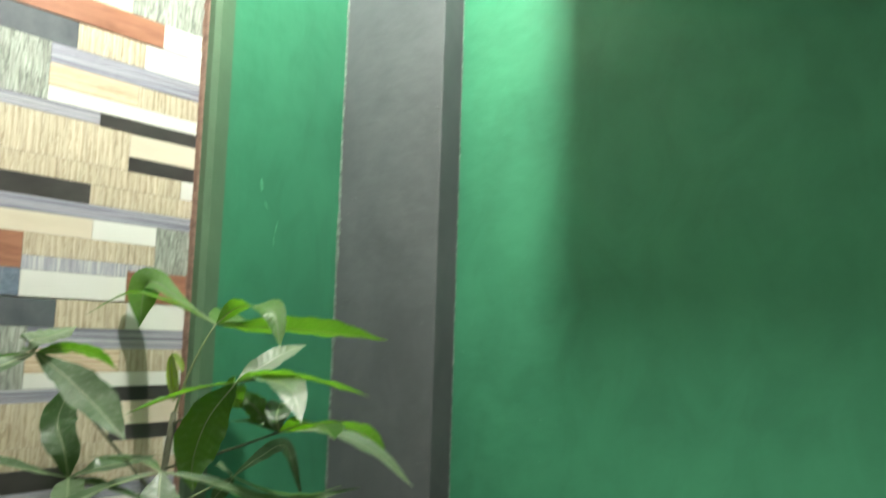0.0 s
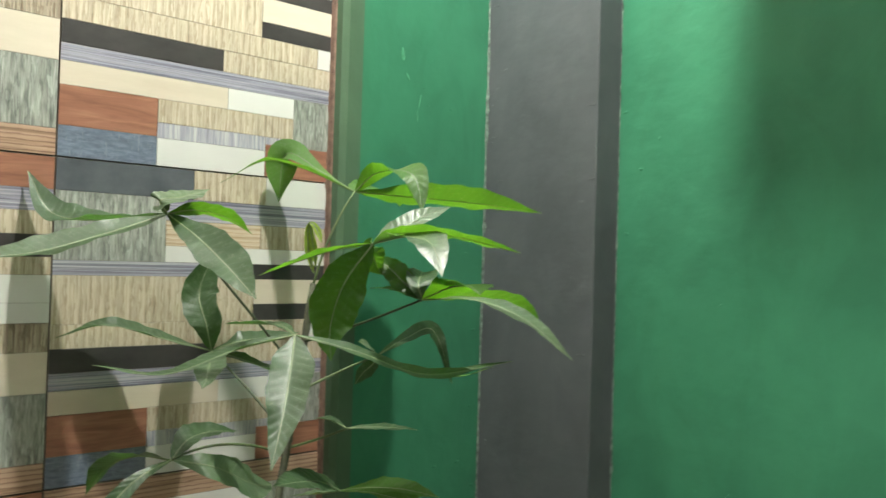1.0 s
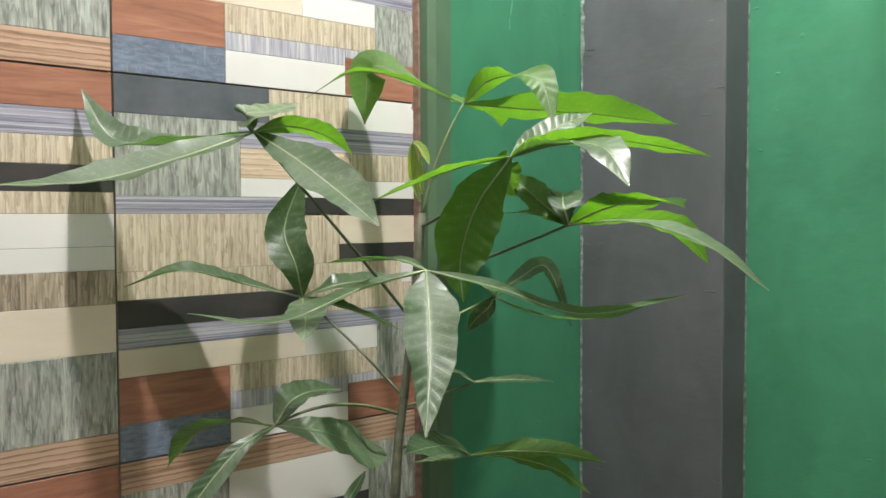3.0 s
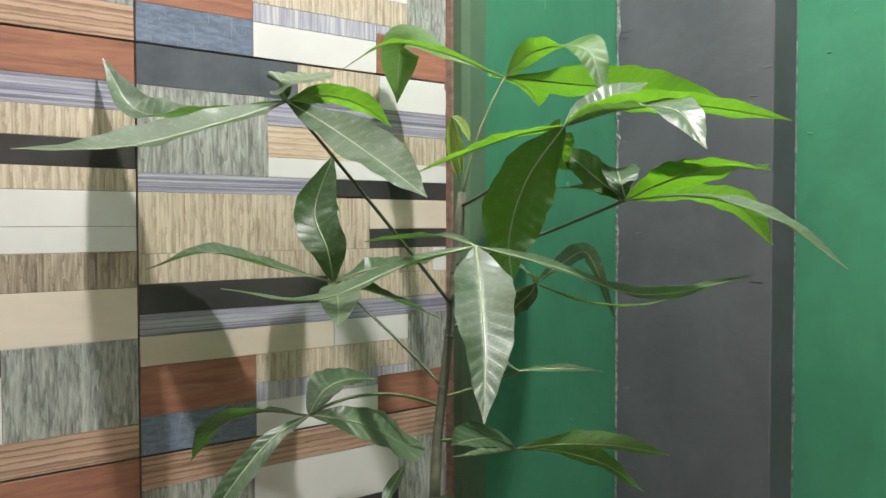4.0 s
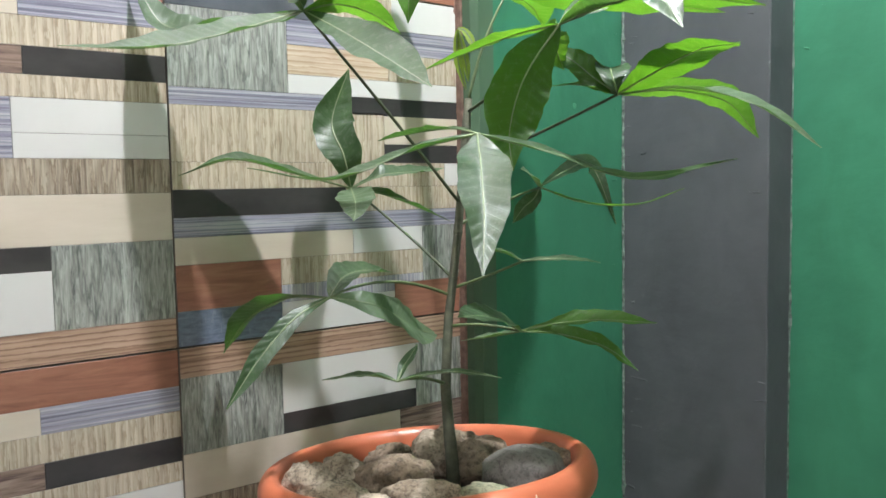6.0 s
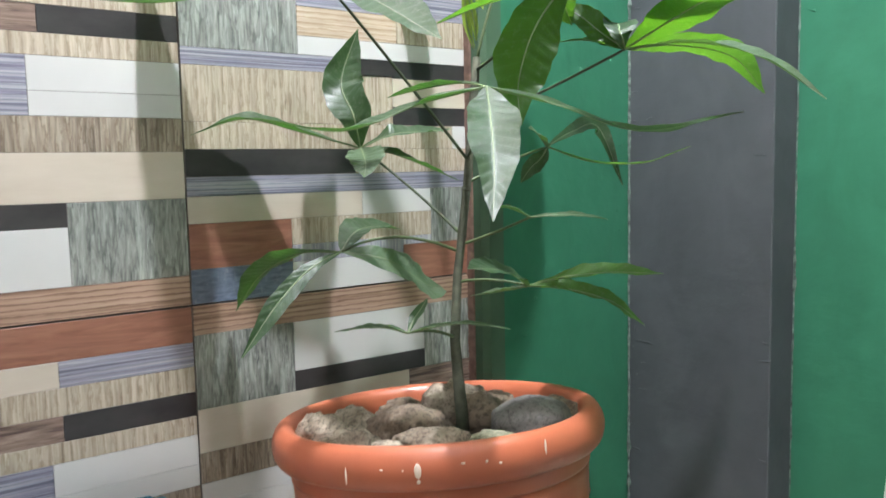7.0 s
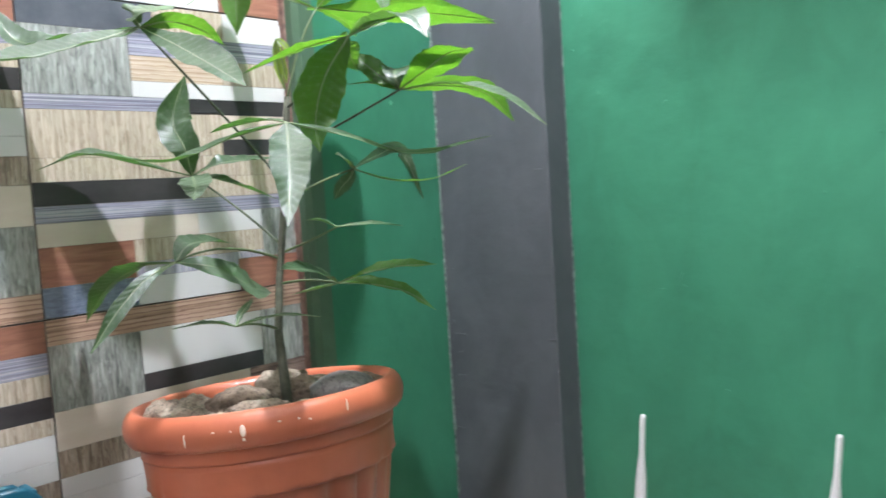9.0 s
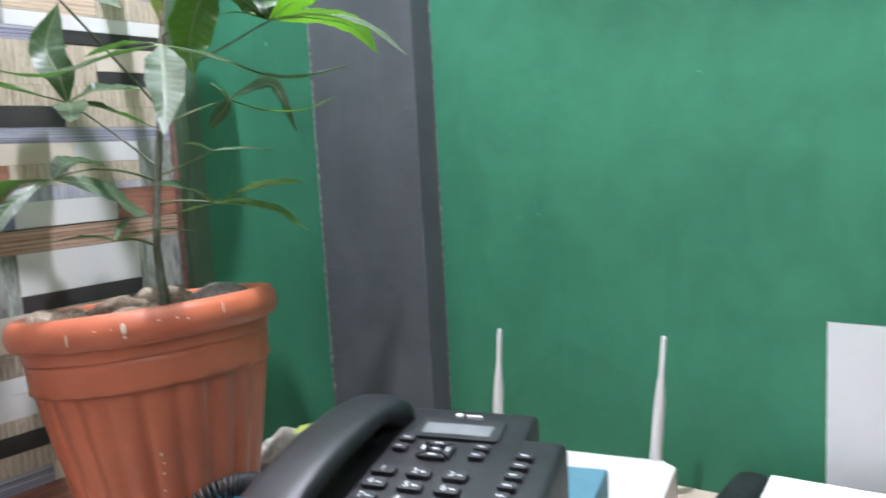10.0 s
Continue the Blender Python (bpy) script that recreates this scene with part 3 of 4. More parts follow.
# ---- the plant ----
STEM = [(0.200, -0.327, 0.860), (0.197, -0.326, 0.885), (0.186, -0.320, 0.905), (0.175, -0.314, 0.930), (0.163, -0.303, 0.955), (0.156, -0.296, 0.975), (0.152, -0.288, 1.005), (0.150, -0.281, 1.040), (0.147, -0.273, 1.085), (0.145, -0.268, 1.115), (0.143, -0.263, 1.142)]
plant = thing("potted_plant", STEM[0], "young money tree with thin stem and long green leaves", "plant")
ROOT = Vector(STEM[0])


def local(p):
    return Vector(p) - ROOT


part("stem", tube([local(p) for p in STEM], [0.0050, 0.0046, 0.0041, 0.0038, 0.0036, 0.0034, 0.0033, 0.0032, 0.0032, 0.0035, 0.0030], 12), [BARK], plant, "brown-green woody stem", smooth=True)
for p in STEM[3:9]:
    part("leaf_scar", tube([local(p) + Vector((0, 0, -0.0018)), local(p), local(p) + Vector((0, 0, 0.0018))], [0.0033, 0.0037, 0.0033], 10), BARK, plant, smooth=True)


def leaf(base, p1, p2, tip, width, face, face_tip, mat, fold=0.2, wave=0.07, name="leaflet", peak=0.0, rise=0.85):
    """One leaflet whose midrib runs from its base (a joint's name or a place) through p1 and p2 to its tip. face, face_tip: where its upper side looks at base and tip."""
    knots = [local(N[base] if isinstance(base, str) else base), local(p1), local(p2), local(tip)]
    ts = [0.0]
    for a, b in zip(knots, knots[1:]):
        ts.append(ts[-1] + (b - a).length ** 0.75)
    ts = [t / ts[-1] for t in ts]

    slope = [(knots[1] - knots[0]) / ts[1]]
    for i in (1, 2):
        slope.append((knots[i + 1] - knots[i - 1]) / (ts[i + 1] - ts[i - 1]))
    slope.append((knots[3] - knots[2]) / (ts[3] - ts[2]))

    def spine_at(t):
        i = 0 if t < ts[1] else 1 if t < ts[2] else 2
        h = ts[i + 1] - ts[i]
        u = (t - ts[i]) / h
        return (knots[i] * (2 * u ** 3 - 3 * u * u + 1) + slope[i] * h * (u ** 3 - 2 * u * u + u)
                + knots[i + 1] * (3 * u * u - 2 * u ** 3) + slope[i + 1] * h * (u ** 3 - u * u))

    rnd = random.Random(str(tip))
    n, half = 64, 7
    pts = [spine_at(i / n) for i in range(n + 1)]
    size = sum((q - p).length for p, q in zip(pts, pts[1:]))
    bm = bmesh.new()
    rows, spine = [], []
    ph, veins = rnd.uniform(0, 6), max(7, int(size / 0.0072))
    peak, skew = peak or rnd.uniform(0.48, 0.58), rnd.uniform(-0.09, 0.09)
    f0, f1 = Vector(face).normalized(), Vector(face_tip).normalized()
    for i, p in enumerate(pts):
        s = i / n
        d = (pts[min(i + 1, n)] - pts[max(i - 1, 0)]).normalized()
        side = d.cross(f0.lerp(f1, s)).normalized()
        up = side.cross(d).normalized()
        if s < peak:
            w = math.sin(0.5 * math.pi * s / peak) ** rise
        elif s < 0.88:
            w = math.cos(0.5 * math.pi * (s - peak) / (1.0 - peak) * 0.95) ** 1.2
        else:
            w0 = math.cos(0.5 * math.pi * (0.88 - peak) / (1.0 - peak) * 0.95) ** 1.2
            w = w0 * ((1 - s) / 0.12) ** 1.3
        w = width * 0.5 * w + 0.0005
        row = []
        for k in range(-half, half + 1):
            t = k / half
            pleat = 0.00075 * math.sin(2 * math.pi * (s * veins - abs(t) * 1.2)) * abs(t) * (1 - abs(t) ** 3) * min(1, w / 0.008)
            edge = wave * w * abs(t) ** 2 * (math.sin(s * 15 + ph + (1.7 if t > 0 else 0)) + 0.5 * math.sin(s * 41 + 2 * ph + (2.9 if t > 0 else 0)))
            curl = -0.10 * w * t * t * math.sin(s * 5 + ph)
            reach = 1 + skew * (1 if t > 0 else -1) + 0.045 * math.sin(s * 19 + ph + (2.1 if t > 0 else 0)) + 0.018 * math.sin(s * 53 + ph * 3 + (1 if t > 0 else 0))
            row.append(bm.verts.new(p + side * t * w * reach + up * (fold * abs(t) * w + pleat + edge + curl)))
        rows.append(row)
        spine.append(p - up * 0.0001)
    for r0, r1 in zip(rows, rows[1:]):
        for k in range(2 * half):
            bm.faces.new((r0[k], r0[k + 1], r1[k + 1], r1[k]))
    layer = bm.loops.layers.uv.new("leaf")
    where = {v: (i / n, k / half - 1) for i, row in enumerate(rows) for k, v in enumerate(row)}
    for f in bm.faces:
        for lp in f.loops:
            s, t = where[lp.vert]
            lp[layer].uv = (s * veins - 1.2 * abs(t), t)
    ob = part(name, bm, mat, plant, smooth=True)
    part("midrib", tube(spine, [0.0007 * (1 - 0.85 * i / n) + 0.00015 for i in range(n + 1)], 6), RIB, ob, smooth=True)
    return ob


def stalk(points, r0=0.0013, r1=0.0010, mat=STALK):
    if len(points) == 3:
        points = curve_points(points[0], points[1], points[2], 10)
    n = len(points)
    part("leaf_stalk", tube([local(p) for p in points], [r0 + (r1 - r0) * i / (n - 1) for i in range(n)], 8), mat, plant, smooth=True)


UP, CAMW = (0, 0, 1), (0.75, -0.6, 0.25)
N = {"j1": (0.143, -0.221, 1.229), "j2": (0.123, -0.392, 1.198), "j3": (0.270, -0.237, 1.134), "j4": (0.058, -0.320, 1.075),
     "j5": (0.147, -0.391, 1.000), "j6": (0.203, -0.266, 0.969), "j7": (0.247, -0.340, 1.107), "j8": (0.195, -0.256, 1.019),
     "j9": (0.257, -0.278, 1.178), "j10": (0.145, -0.190, 1.073), "j11": (0.185, -0.362, 0.944)}
STALKS = [
    ("j1", (0.143, -0.263, 1.140), (0.143, -0.250, 1.19), STALK), ("j9", (0.144, -0.265, 1.132), (0.20, -0.272, 1.145), STALK_DARK), ("j3", (0.147, -0.273, 1.09), (0.20, -0.26, 1.105), STALK_DARK),
    ("j2", (0.149, -0.278, 1.062), (0.140, -0.33, 1.125), STALK_DARK), ("j7", (0.149, -0.278, 1.066), (0.21, -0.31, 1.09), STALK), ("j4", (0.152, -0.288, 1.005), (0.11, -0.30, 1.04), STALK_DARK),
    ("j5", (0.153, -0.290, 0.992), (0.145, -0.345, 1.018), STALK), ("j6", (0.157, -0.297, 0.970), (0.182, -0.285, 0.976), STALK), ("j8", (0.152, -0.289, 0.998), (0.172, -0.272, 1.006), STALK),
    ("j10", (0.150, -0.281, 1.045), (0.15, -0.23, 1.065), STALK), ("j11", (0.174, -0.313, 0.932), (0.187, -0.342, 0.946), STALK)]
for k, foot, mid, m in STALKS:
    stalk([foot, mid, N[k]], mat=m)
Y, SHADED = LEAF_YOUNG, LEAF_SHADED
leaf("j1", (0.082, -0.223, 1.253), (0.029, -0.232, 1.273), (0.022, -0.235, 1.223), 0.032, (0.0, -0.05, 1), (0.85, -0.5, -0.1), Y, peak=0.78, rise=3.0)
leaf("j1", (0.107, -0.255, 1.250), (0.079, -0.282, 1.257), (0.064, -0.319, 1.234), 0.017, UP, UP, Y)
leaf("j1", (0.163, -0.209, 1.247), (0.203, -0.199, 1.243), (0.222, -0.201, 1.208), 0.029, (-0.55, 0.45, 0.7), (0.8, -0.55, -0.15), Y)
leaf("j1", (0.162, -0.170, 1.227), (0.191, -0.110, 1.224), (0.224, -0.050, 1.217), 0.044, (-0.35, 0.3, 0.9), (-0.3, 0.3, 0.9), Y)
leaf("j1", (0.111, -0.178, 1.234), (0.089, -0.142, 1.234), (0.069, -0.111, 1.225), 0.05, (0.1, 0.1, 1), (0.3, 0.1, 0.9), Y)
leaf("j9", (0.287, -0.273, 1.186), (0.330, -0.258, 1.184), (0.375, -0.233, 1.173), 0.03, (-0.2, 0.2, 1), (-0.25, 0.2, 1), Y)
leaf("j9", (0.297, -0.277, 1.183), (0.344, -0.290, 1.177), (0.369, -0.300, 1.155), 0.031, (-0.1, 0.1, 1), (0.65, -0.5, 0.6), LEAF_PALE)
leaf("j9", (0.254, -0.249, 1.191), (0.255, -0.223, 1.204), (0.257, -0.199, 1.212), 0.02, (0.5, -0.5, 0.7), (0.6, -0.4, 0.7), LEAF_PALE)
leaf("j9", (0.236, -0.297, 1.173), (0.218, -0.320, 1.163), (0.203, -0.349, 1.150), 0.02, (-0.1, 0.2, 1), UP, Y)
leaf("j9", (0.239, -0.292, 1.146), (0.231, -0.299, 1.111), (0.235, -0.300, 1.084), 0.039, (0.7, -0.65, -0.3), (0.8, -0.55, -0.4), SHADED)
leaf("j9", (0.245, -0.271, 1.175), (0.242, -0.266, 1.165), (0.238, -0.255, 1.153), 0.02, (0.8, -0.5, 0.1), (0.8, -0.4, 0.2), Y)
leaf("j3", (0.302, -0.240, 1.144), (0.353, -0.264, 1.149), (0.395, -0.289, 1.144), 0.036, (-0.7, 0.5, 0.5), (-0.5, 0.35, 0.8), SHADED)
leaf("j3", (0.285, -0.205, 1.137), (0.301, -0.161, 1.130), (0.310, -0.135, 1.105), 0.027, (-0.3, 0.35, 0.9), (-0.3, 0.1, 0.9), Y)
leaf("j3", (0.304, -0.214, 1.136), (0.344, -0.196, 1.123), (0.379, -0.178, 1.094), 0.024, (0, 0, 1), (0.3, -0.2, 0.9), LEAF_PALE)
leaf("j3", (0.254, -0.244, 1.147), (0.242, -0.251, 1.159), (0.229, -0.259, 1.168), 0.021, (0.6, -0.6, 0.5), (0.6, -0.5, 0.6), SHADED)
leaf("j3", (0.258, -0.245, 1.139), (0.247, -0.254, 1.142), (0.233, -0.263, 1.142), 0.011, (0.4, -0.4, 0.8), UP, SHADED)
leaf("j3", (0.269, -0.241, 1.145), (0.251, -0.223, 1.155), (0.233, -0.205, 1.155), 0.024, (0.75, -0.6, 0.3), (0.4, -0.3, 0.9), LEAF)
leaf("j2", (0.127, -0.443, 1.179), (0.133, -0.500, 1.162), (0.136, -0.554, 1.158), 0.036, (0.45, -0.4, 0.9), (0.3, -0.3, 1), LEAF)
leaf("j2", (0.084, -0.416, 1.193), (0.027, -0.455, 1.197), (0.006, -0.472, 1.234), 0.034, (-0.2, 0.2, 1), (0.85, -0.2, 0.4), LEAF)
leaf("j2", (0.136, -0.374, 1.202), (0.143, -0.349, 1.197), (0.148, -0.328, 1.184), 0.022, (-0.5, 0.4, 0.75), (-0.2, 0.2, 1), Y)
leaf("j2", (0.157, -0.380, 1.179), (0.202, -0.373, 1.155), (0.243, -0.371, 1.134), 0.034, (0.55, -0.45, 0.75), (0.5, -0.4, 0.8), LEAF)
leaf("j2", (0.133, -0.402, 1.208), (0.128, -0.384, 1.212), (0.114, -0.352, 1.222), 0.026, (0.5, -0.6, 0.5), (0.4, -0.4, 0.8), LEAF_PALE)
leaf("j7", (0.266, -0.353, 1.088), (0.295, -0.375, 1.057), (0.316, -0.394, 1.028), 0.031, (0.7, -0.5, 0.4), (0.85, -0.6, 0.0), LEAF, peak=0.36)
leaf("j7", (0.269, -0.300, 1.095), (0.297, -0.253, 1.078), (0.334, -0.197, 1.089), 0.023, (0.25, -0.25, 1), (0.1, -0.1, 1), LEAF)
leaf("j7", (0.219, -0.338, 1.112), (0.188, -0.345, 1.111), (0.147, -0.349, 1.108), 0.016, UP, UP, LEAF)
leaf("j7", (0.233, -0.378, 1.097), (0.220, -0.427, 1.080), (0.203, -0.472, 1.087), 0.022, (0.1, -0.1, 1), (0.0, 0.0, 1), LEAF)
leaf("j4", (0.043, -0.369, 1.089), (0.025, -0.407, 1.099), (0.005, -0.444, 1.087), 0.028, (0.1, -0.1, 1), (0.2, -0.1, 1), LEAF)
leaf("j4", (0.062, -0.328, 1.101), (0.042, -0.327, 1.130), (0.046, -0.312, 1.174), 0.034, (0.8, -0.5, -0.1), (0.75, -0.45, -0.35), LEAF)
leaf("j4", (0.094, -0.338, 1.066), (0.112, -0.348, 1.058), (0.124, -0.357, 1.051), 0.029, (0.4, -0.4, 0.8), (0.5, -0.4, 0.75), LEAF_PALE)
leaf("j4", (0.081, -0.304, 1.085), (0.078, -0.268, 1.088), (0.076, -0.237, 1.091), 0.026, (0.35, -0.3, 0.9), (0.3, -0.3, 1), LEAF)
leaf("j4", (0.081, -0.305, 1.070), (0.091, -0.278, 1.059), (0.101, -0.250, 1.046), 0.02, (0.35, -0.3, 1), UP, LEAF)
leaf("j5", (0.108, -0.404, 0.997), (0.047, -0.409, 0.975), (0.008, -0.414, 0.943), 0.027, (-0.2, 0.25, 1), (0.35, -0.1, 0.9), LEAF)
leaf("j5", (0.150, -0.418, 0.990), (0.156, -0.447, 0.968), (0.163, -0.474, 0.940), 0.013, (0.35, 0.4, 0.8), (0.5, 0.45, 0.7), LEAF)
leaf("j5", (0.157, -0.359, 0.992), (0.146, -0.317, 0.969), (0.132, -0.292, 0.962), 0.034, (0.4, -0.35, 0.9), (0.7, -0.4, 0.6), LEAF_PALE)
leaf("j5", (0.137, -0.374, 1.012), (0.125, -0.349, 1.014), (0.117, -0.320, 1.010), 0.028, (0.45, -0.5, 0.7), (0.3, -0.3, 0.9), LEAF)
leaf("j6", (0.214, -0.239, 0.965), (0.233, -0.209, 0.954), (0.246, -0.187, 0.935), 0.028, (0.1, -0.15, 1), (0.25, -0.2, 0.9), SHADED)
leaf("j6", (0.235, -0.261, 0.978), (0.272, -0.253, 0.984), (0.311, -0.248, 0.986), 0.023, (0.15, -0.25, 1), (0.1, -0.3, 1), SHADED)
leaf("j6", (0.211, -0.292, 0.982), (0.221, -0.320, 0.988), (0.231, -0.345, 0.991), 0.030, (0.45, -0.2, 0.85), (0.4, -0.2, 0.9), LEAF)
leaf("j6", (0.193, -0.274, 0.966), (0.181, -0.281, 0.963), (0.166, -0.292, 0.960), 0.014, UP, UP, LEAF_PALE)
leaf("j8", (0.206, -0.238, 1.020), (0.214, -0.220, 1.019), (0.217, -0.196, 1.015), 0.012, (0.1, -0.3, 1), (0.2, -0.3, 1), LEAF)
leaf("j8", (0.190, -0.262, 1.023), (0.184, -0.268, 1.026), (0.176, -0.276, 1.027), 0.013, UP, UP, LEAF)
leaf("j10", (0.131, -0.145, 1.087), (0.117, -0.098, 1.092), (0.138, -0.088, 1.038), 0.016, (0.1, -0.1, 1), (0.7, -0.3, -0.2), LEAF)
leaf("j10", (0.175, -0.170, 1.060), (0.210, -0.145, 1.058), (0.242, -0.128, 1.070), 0.011, UP, UP, Y)
leaf("j10", (0.140, -0.192, 1.064), (0.130, -0.196, 1.055), (0.121, -0.199, 1.043), 0.014, CAMW, CAMW, LEAF)
leaf("j10", (0.148, -0.200, 1.080), (0.150, -0.208, 1.085), (0.150, -0.216, 1.088), 0.02, (0.5, -0.4, 1), (0.5, -0.4, 1), LEAF_PALE)
leaf("j11", (0.178, -0.374, 0.948), (0.171, -0.388, 0.949), (0.160, -0.406, 0.947), 0.014, UP, UP, LEAF)
leaf("j11", (0.200, -0.346, 0.949), (0.216, -0.332, 0.951), (0.237, -0.314, 0.948), 0.013, UP, UP, LEAF)
leaf("j11", (0.181, -0.354, 0.952), (0.176, -0.345, 0.957), (0.169, -0.334, 0.963), 0.008, UP, UP, LEAF)
leaf((0.130, -0.255, 1.151), (0.126, -0.259, 1.172), (0.127, -0.261, 1.192), (0.130, -0.261, 1.199), 0.0052, CAMW, CAMW, BUD, fold=0.3, name="bud_leaf")
leaf((0.129, -0.261, 1.198), (0.134, -0.259, 1.196), (0.138, -0.256, 1.189), (0.142, -0.255, 1.180), 0.0052, CAMW, CAMW, BUD, fold=0.3, name="bud_leaf")
leaf((0.128, -0.260, 1.198), (0.130, -0.258, 1.184), (0.132, -0.256, 1.170), (0.133, -0.255, 1.157), 0.0052, CAMW, CAMW, BUD, fold=0.3, name="bud_leaf")

# ---- the telephone on its box ----
PHX, PHA, PHT = Vector((0.5204, -0.3699, 0.800)), 15.0, 11.0
BOX_TOP = 0.744


def slab(points, z0, z1, bevel=0.0, segments=2):
    bm = prism(points, z0, z1)
    if bevel:
        bmesh.ops.bevel(bm, geom=list(bm.edges), offset=bevel, segments=segments, affect="EDGES", profile=0.5)
    return bm


def rounded(w, d, z0, z1, r, soft=0.0, corners=5, cx=0.0, cy=0.0):
    """A plate with rounded corners."""
    pts = []
    for sx, sy, a0 in ((1, -1, -90), (1, 1, 0), (-1, 1, 90), (-1, -1, 180)):
        for k in range(corners + 1):
            a = radians(a0 + 90 * k / corners)
            pts.append((cx + sx * (w / 2 - r) + r * math.cos(a), cy + sy * (d / 2 - r) + r * math.sin(a)))
    bm = prism(pts, z0, z1)
    if soft:
        top = [e for e in bm.edges if all(abs(v.co.z - z1) < 1e-7 for v in e.verts)]
        bmesh.ops.bevel(bm, geom=top, offset=soft, segments=2, affect="EDGES", profile=0.5)
    return bm


def lettering(text, size, at, parent, mat=INK_WHITE):
    cu = bpy.data.curves.new("digit", "FONT")
    cu.body, cu.size, cu.align_x, cu.align_y, cu.extrude, cu.resolution_u = text, size, "CENTER", "CENTER", 0.0001, 3
    tmp = bpy.data.objects.new("digit", cu)
    scene.collection.objects.link(tmp)
    me = bpy.data.meshes.new_from_object(tmp)
    bpy.data.objects.remove(tmp)
    me.materials.clear()
    me.materials.append(mat)
    ob = new("digit", me)
    ob.parent, ob.location = parent, at
    return ob


blue_box = thing("cardboard_box", (0, 0, DESK_Z), "light blue cardboard box carrying the telephone", "box")
blue_box.matrix_world = pose(PHX.x, PHX.y, DESK_Z, 0, 0, PHA)
part("carton", box(-0.115, 0.090, -0.12, 0.165, 0, BOX_TOP - DESK_Z - 0.03, 0.0015), BLUE_BOX, blue_box)
part("lid", box(-0.117, 0.092, -0.122, 0.167, BOX_TOP - DESK_Z - 0.03, BOX_TOP - DESK_Z, 0.002), BLUE_BOX, blue_box)

phone = thing("telephone", (0, 0, 0), "black corded desk telephone with grey display and white digits", "telephone")
phone.matrix_world = pose(PHX.x, PHX.y, BOX_TOP, 0, 0, PHA) @ Matrix.Diagonal((0.97, 0.97, 0.95, 1))
RISE = PHX.z - BOX_TOP
FACE = pose(0, 0, RISE, PHT, 0, 0)


def face_part(name, bm, mat, parent=None, label="", smooth=False):
    bmesh.ops.transform(bm, verts=bm.verts, matrix=FACE)
    return part(name, bm, mat, parent or phone, label, smooth)


# wedge-shaped base and the raised face
bm = bmesh.new()
side = [(-0.105, 0.0), (0.082, 0.0), (0.092, 0.012), (0.090, RISE + 0.0172), (-0.1, RISE - 0.0196), (-0.108, 0.012)]
for (y0, z0), (y1, z1) in zip(side, side[1:] + side[:1]):
    bm.faces.new([bm.verts.new(p) for p in ((-0.088, y0, z0), (0.060, y0, z0), (0.060, y1, z1), (-0.088, y1, z1))])
bm.faces.new([bm.verts.new((-0.088, y, z)) for y, z in side[::-1]])
bm.faces.new([bm.verts.new((0.060, y, z)) for y, z in side])
bmesh.ops.remove_doubles(bm, verts=bm.verts, dist=1e-6)
bmesh.ops.recalc_face_normals(bm, faces=bm.faces)
bmesh.ops.bevel(bm, geom=list(bm.edges), offset=0.004, segments=3, affect="EDGES", profile=0.5)
part("base", bm, BLACK, phone, smooth=True)
bm = bmesh.new()
side = [(-0.105, 0.0), (0.050, 0.0), (0.060, 0.012), (0.058, RISE + 0.0105), (-0.1, RISE - 0.0205), (-0.108, 0.012)]
for (y0, z0), (y1, z1) in zip(side, side[1:] + side[:1]):
    bm.faces.new([bm.verts.new(p) for p in ((0.046, y0, z0), (0.089, y0, z0), (0.089, y1, z1), (0.046, y1, z1))])
bm.faces.new([bm.verts.new((0.046, y, z)) for y, z in side[::-1]])
bm.faces.new([bm.verts.new((0.089, y, z)) for y, z in side])
bmesh.ops.remove_doubles(bm, verts=bm.verts, dist=1e-6)
bmesh.ops.recalc_face_normals(bm, faces=bm.faces)
bmesh.ops.bevel(bm, geom=list(bm.edges), offset=0.006, segments=3, affect="EDGES", profile=0.5)
part("side_wing", bm, BLACK, phone, smooth=True)
face_part("display_frame", rounded(0.066, 0.028, -0.003, 0.0022, 0.003, 0.0012, cx=0.008, cy=0.0595), BLACK, smooth=False)
face_part("display", rounded(0.052, 0.0145, 0.0, 0.0026, 0.001, cx=0.008, cy=0.0575), LCD, label="grey display window")
bm = rounded(0.012, 0.0020, 0.0, 0.0028, 0.0004, cx=0.014, cy=0.0775)
face_part("maker_mark", bm, INK_WHITE, label="plain white mark")
face_part("maker_badge", rounded(0.0055, 0.0042, 0.0, 0.0028, 0.002, cx=0.0025, cy=0.0778), INK_WHITE)


def key(x, y, w, d, mark=None, small=True):
    ob = part("key", rounded(w, d, -0.003, 0.0034, min(w, d) * 0.32, 0.0011), BLACK_KEY, phone)
    ob.matrix_local = FACE @ pose(x, y, 0)
    if mark:
        lettering(mark, 0.0078, (-0.0025 if small else 0, 0, 0.0035), ob)
    if small:
        part("key_mark", box(0.0012 if mark else -w * 0.2, w * 0.30 if mark else w * 0.2, -0.0009, 0.0003, 0.0030, 0.0035), INK_WHITE, ob)
    return ob


for i, d in enumerate("123456789"):
    key((i % 3 - 1) * 0.026, -(i // 3) * 0.0158, 0.0178, 0.0100, d, d != "1")
for i, d in enumerate("*0#"):
    key((i - 1) * 0.026, -3 * 0.0158, 0.0178, 0.0100, d, False)
for x, y in ((-0.0255, 0.0415), (-0.0265, 0.0295), (0.0330, 0.0365), (0.0320, 0.0260)):
    key(x, y, 0.0118, 0.0075)
for i in range(6):
    key(0.0655 - 0.0008 * i, 0.030 - 0.0118 * i, 0.0125, 0.0075)
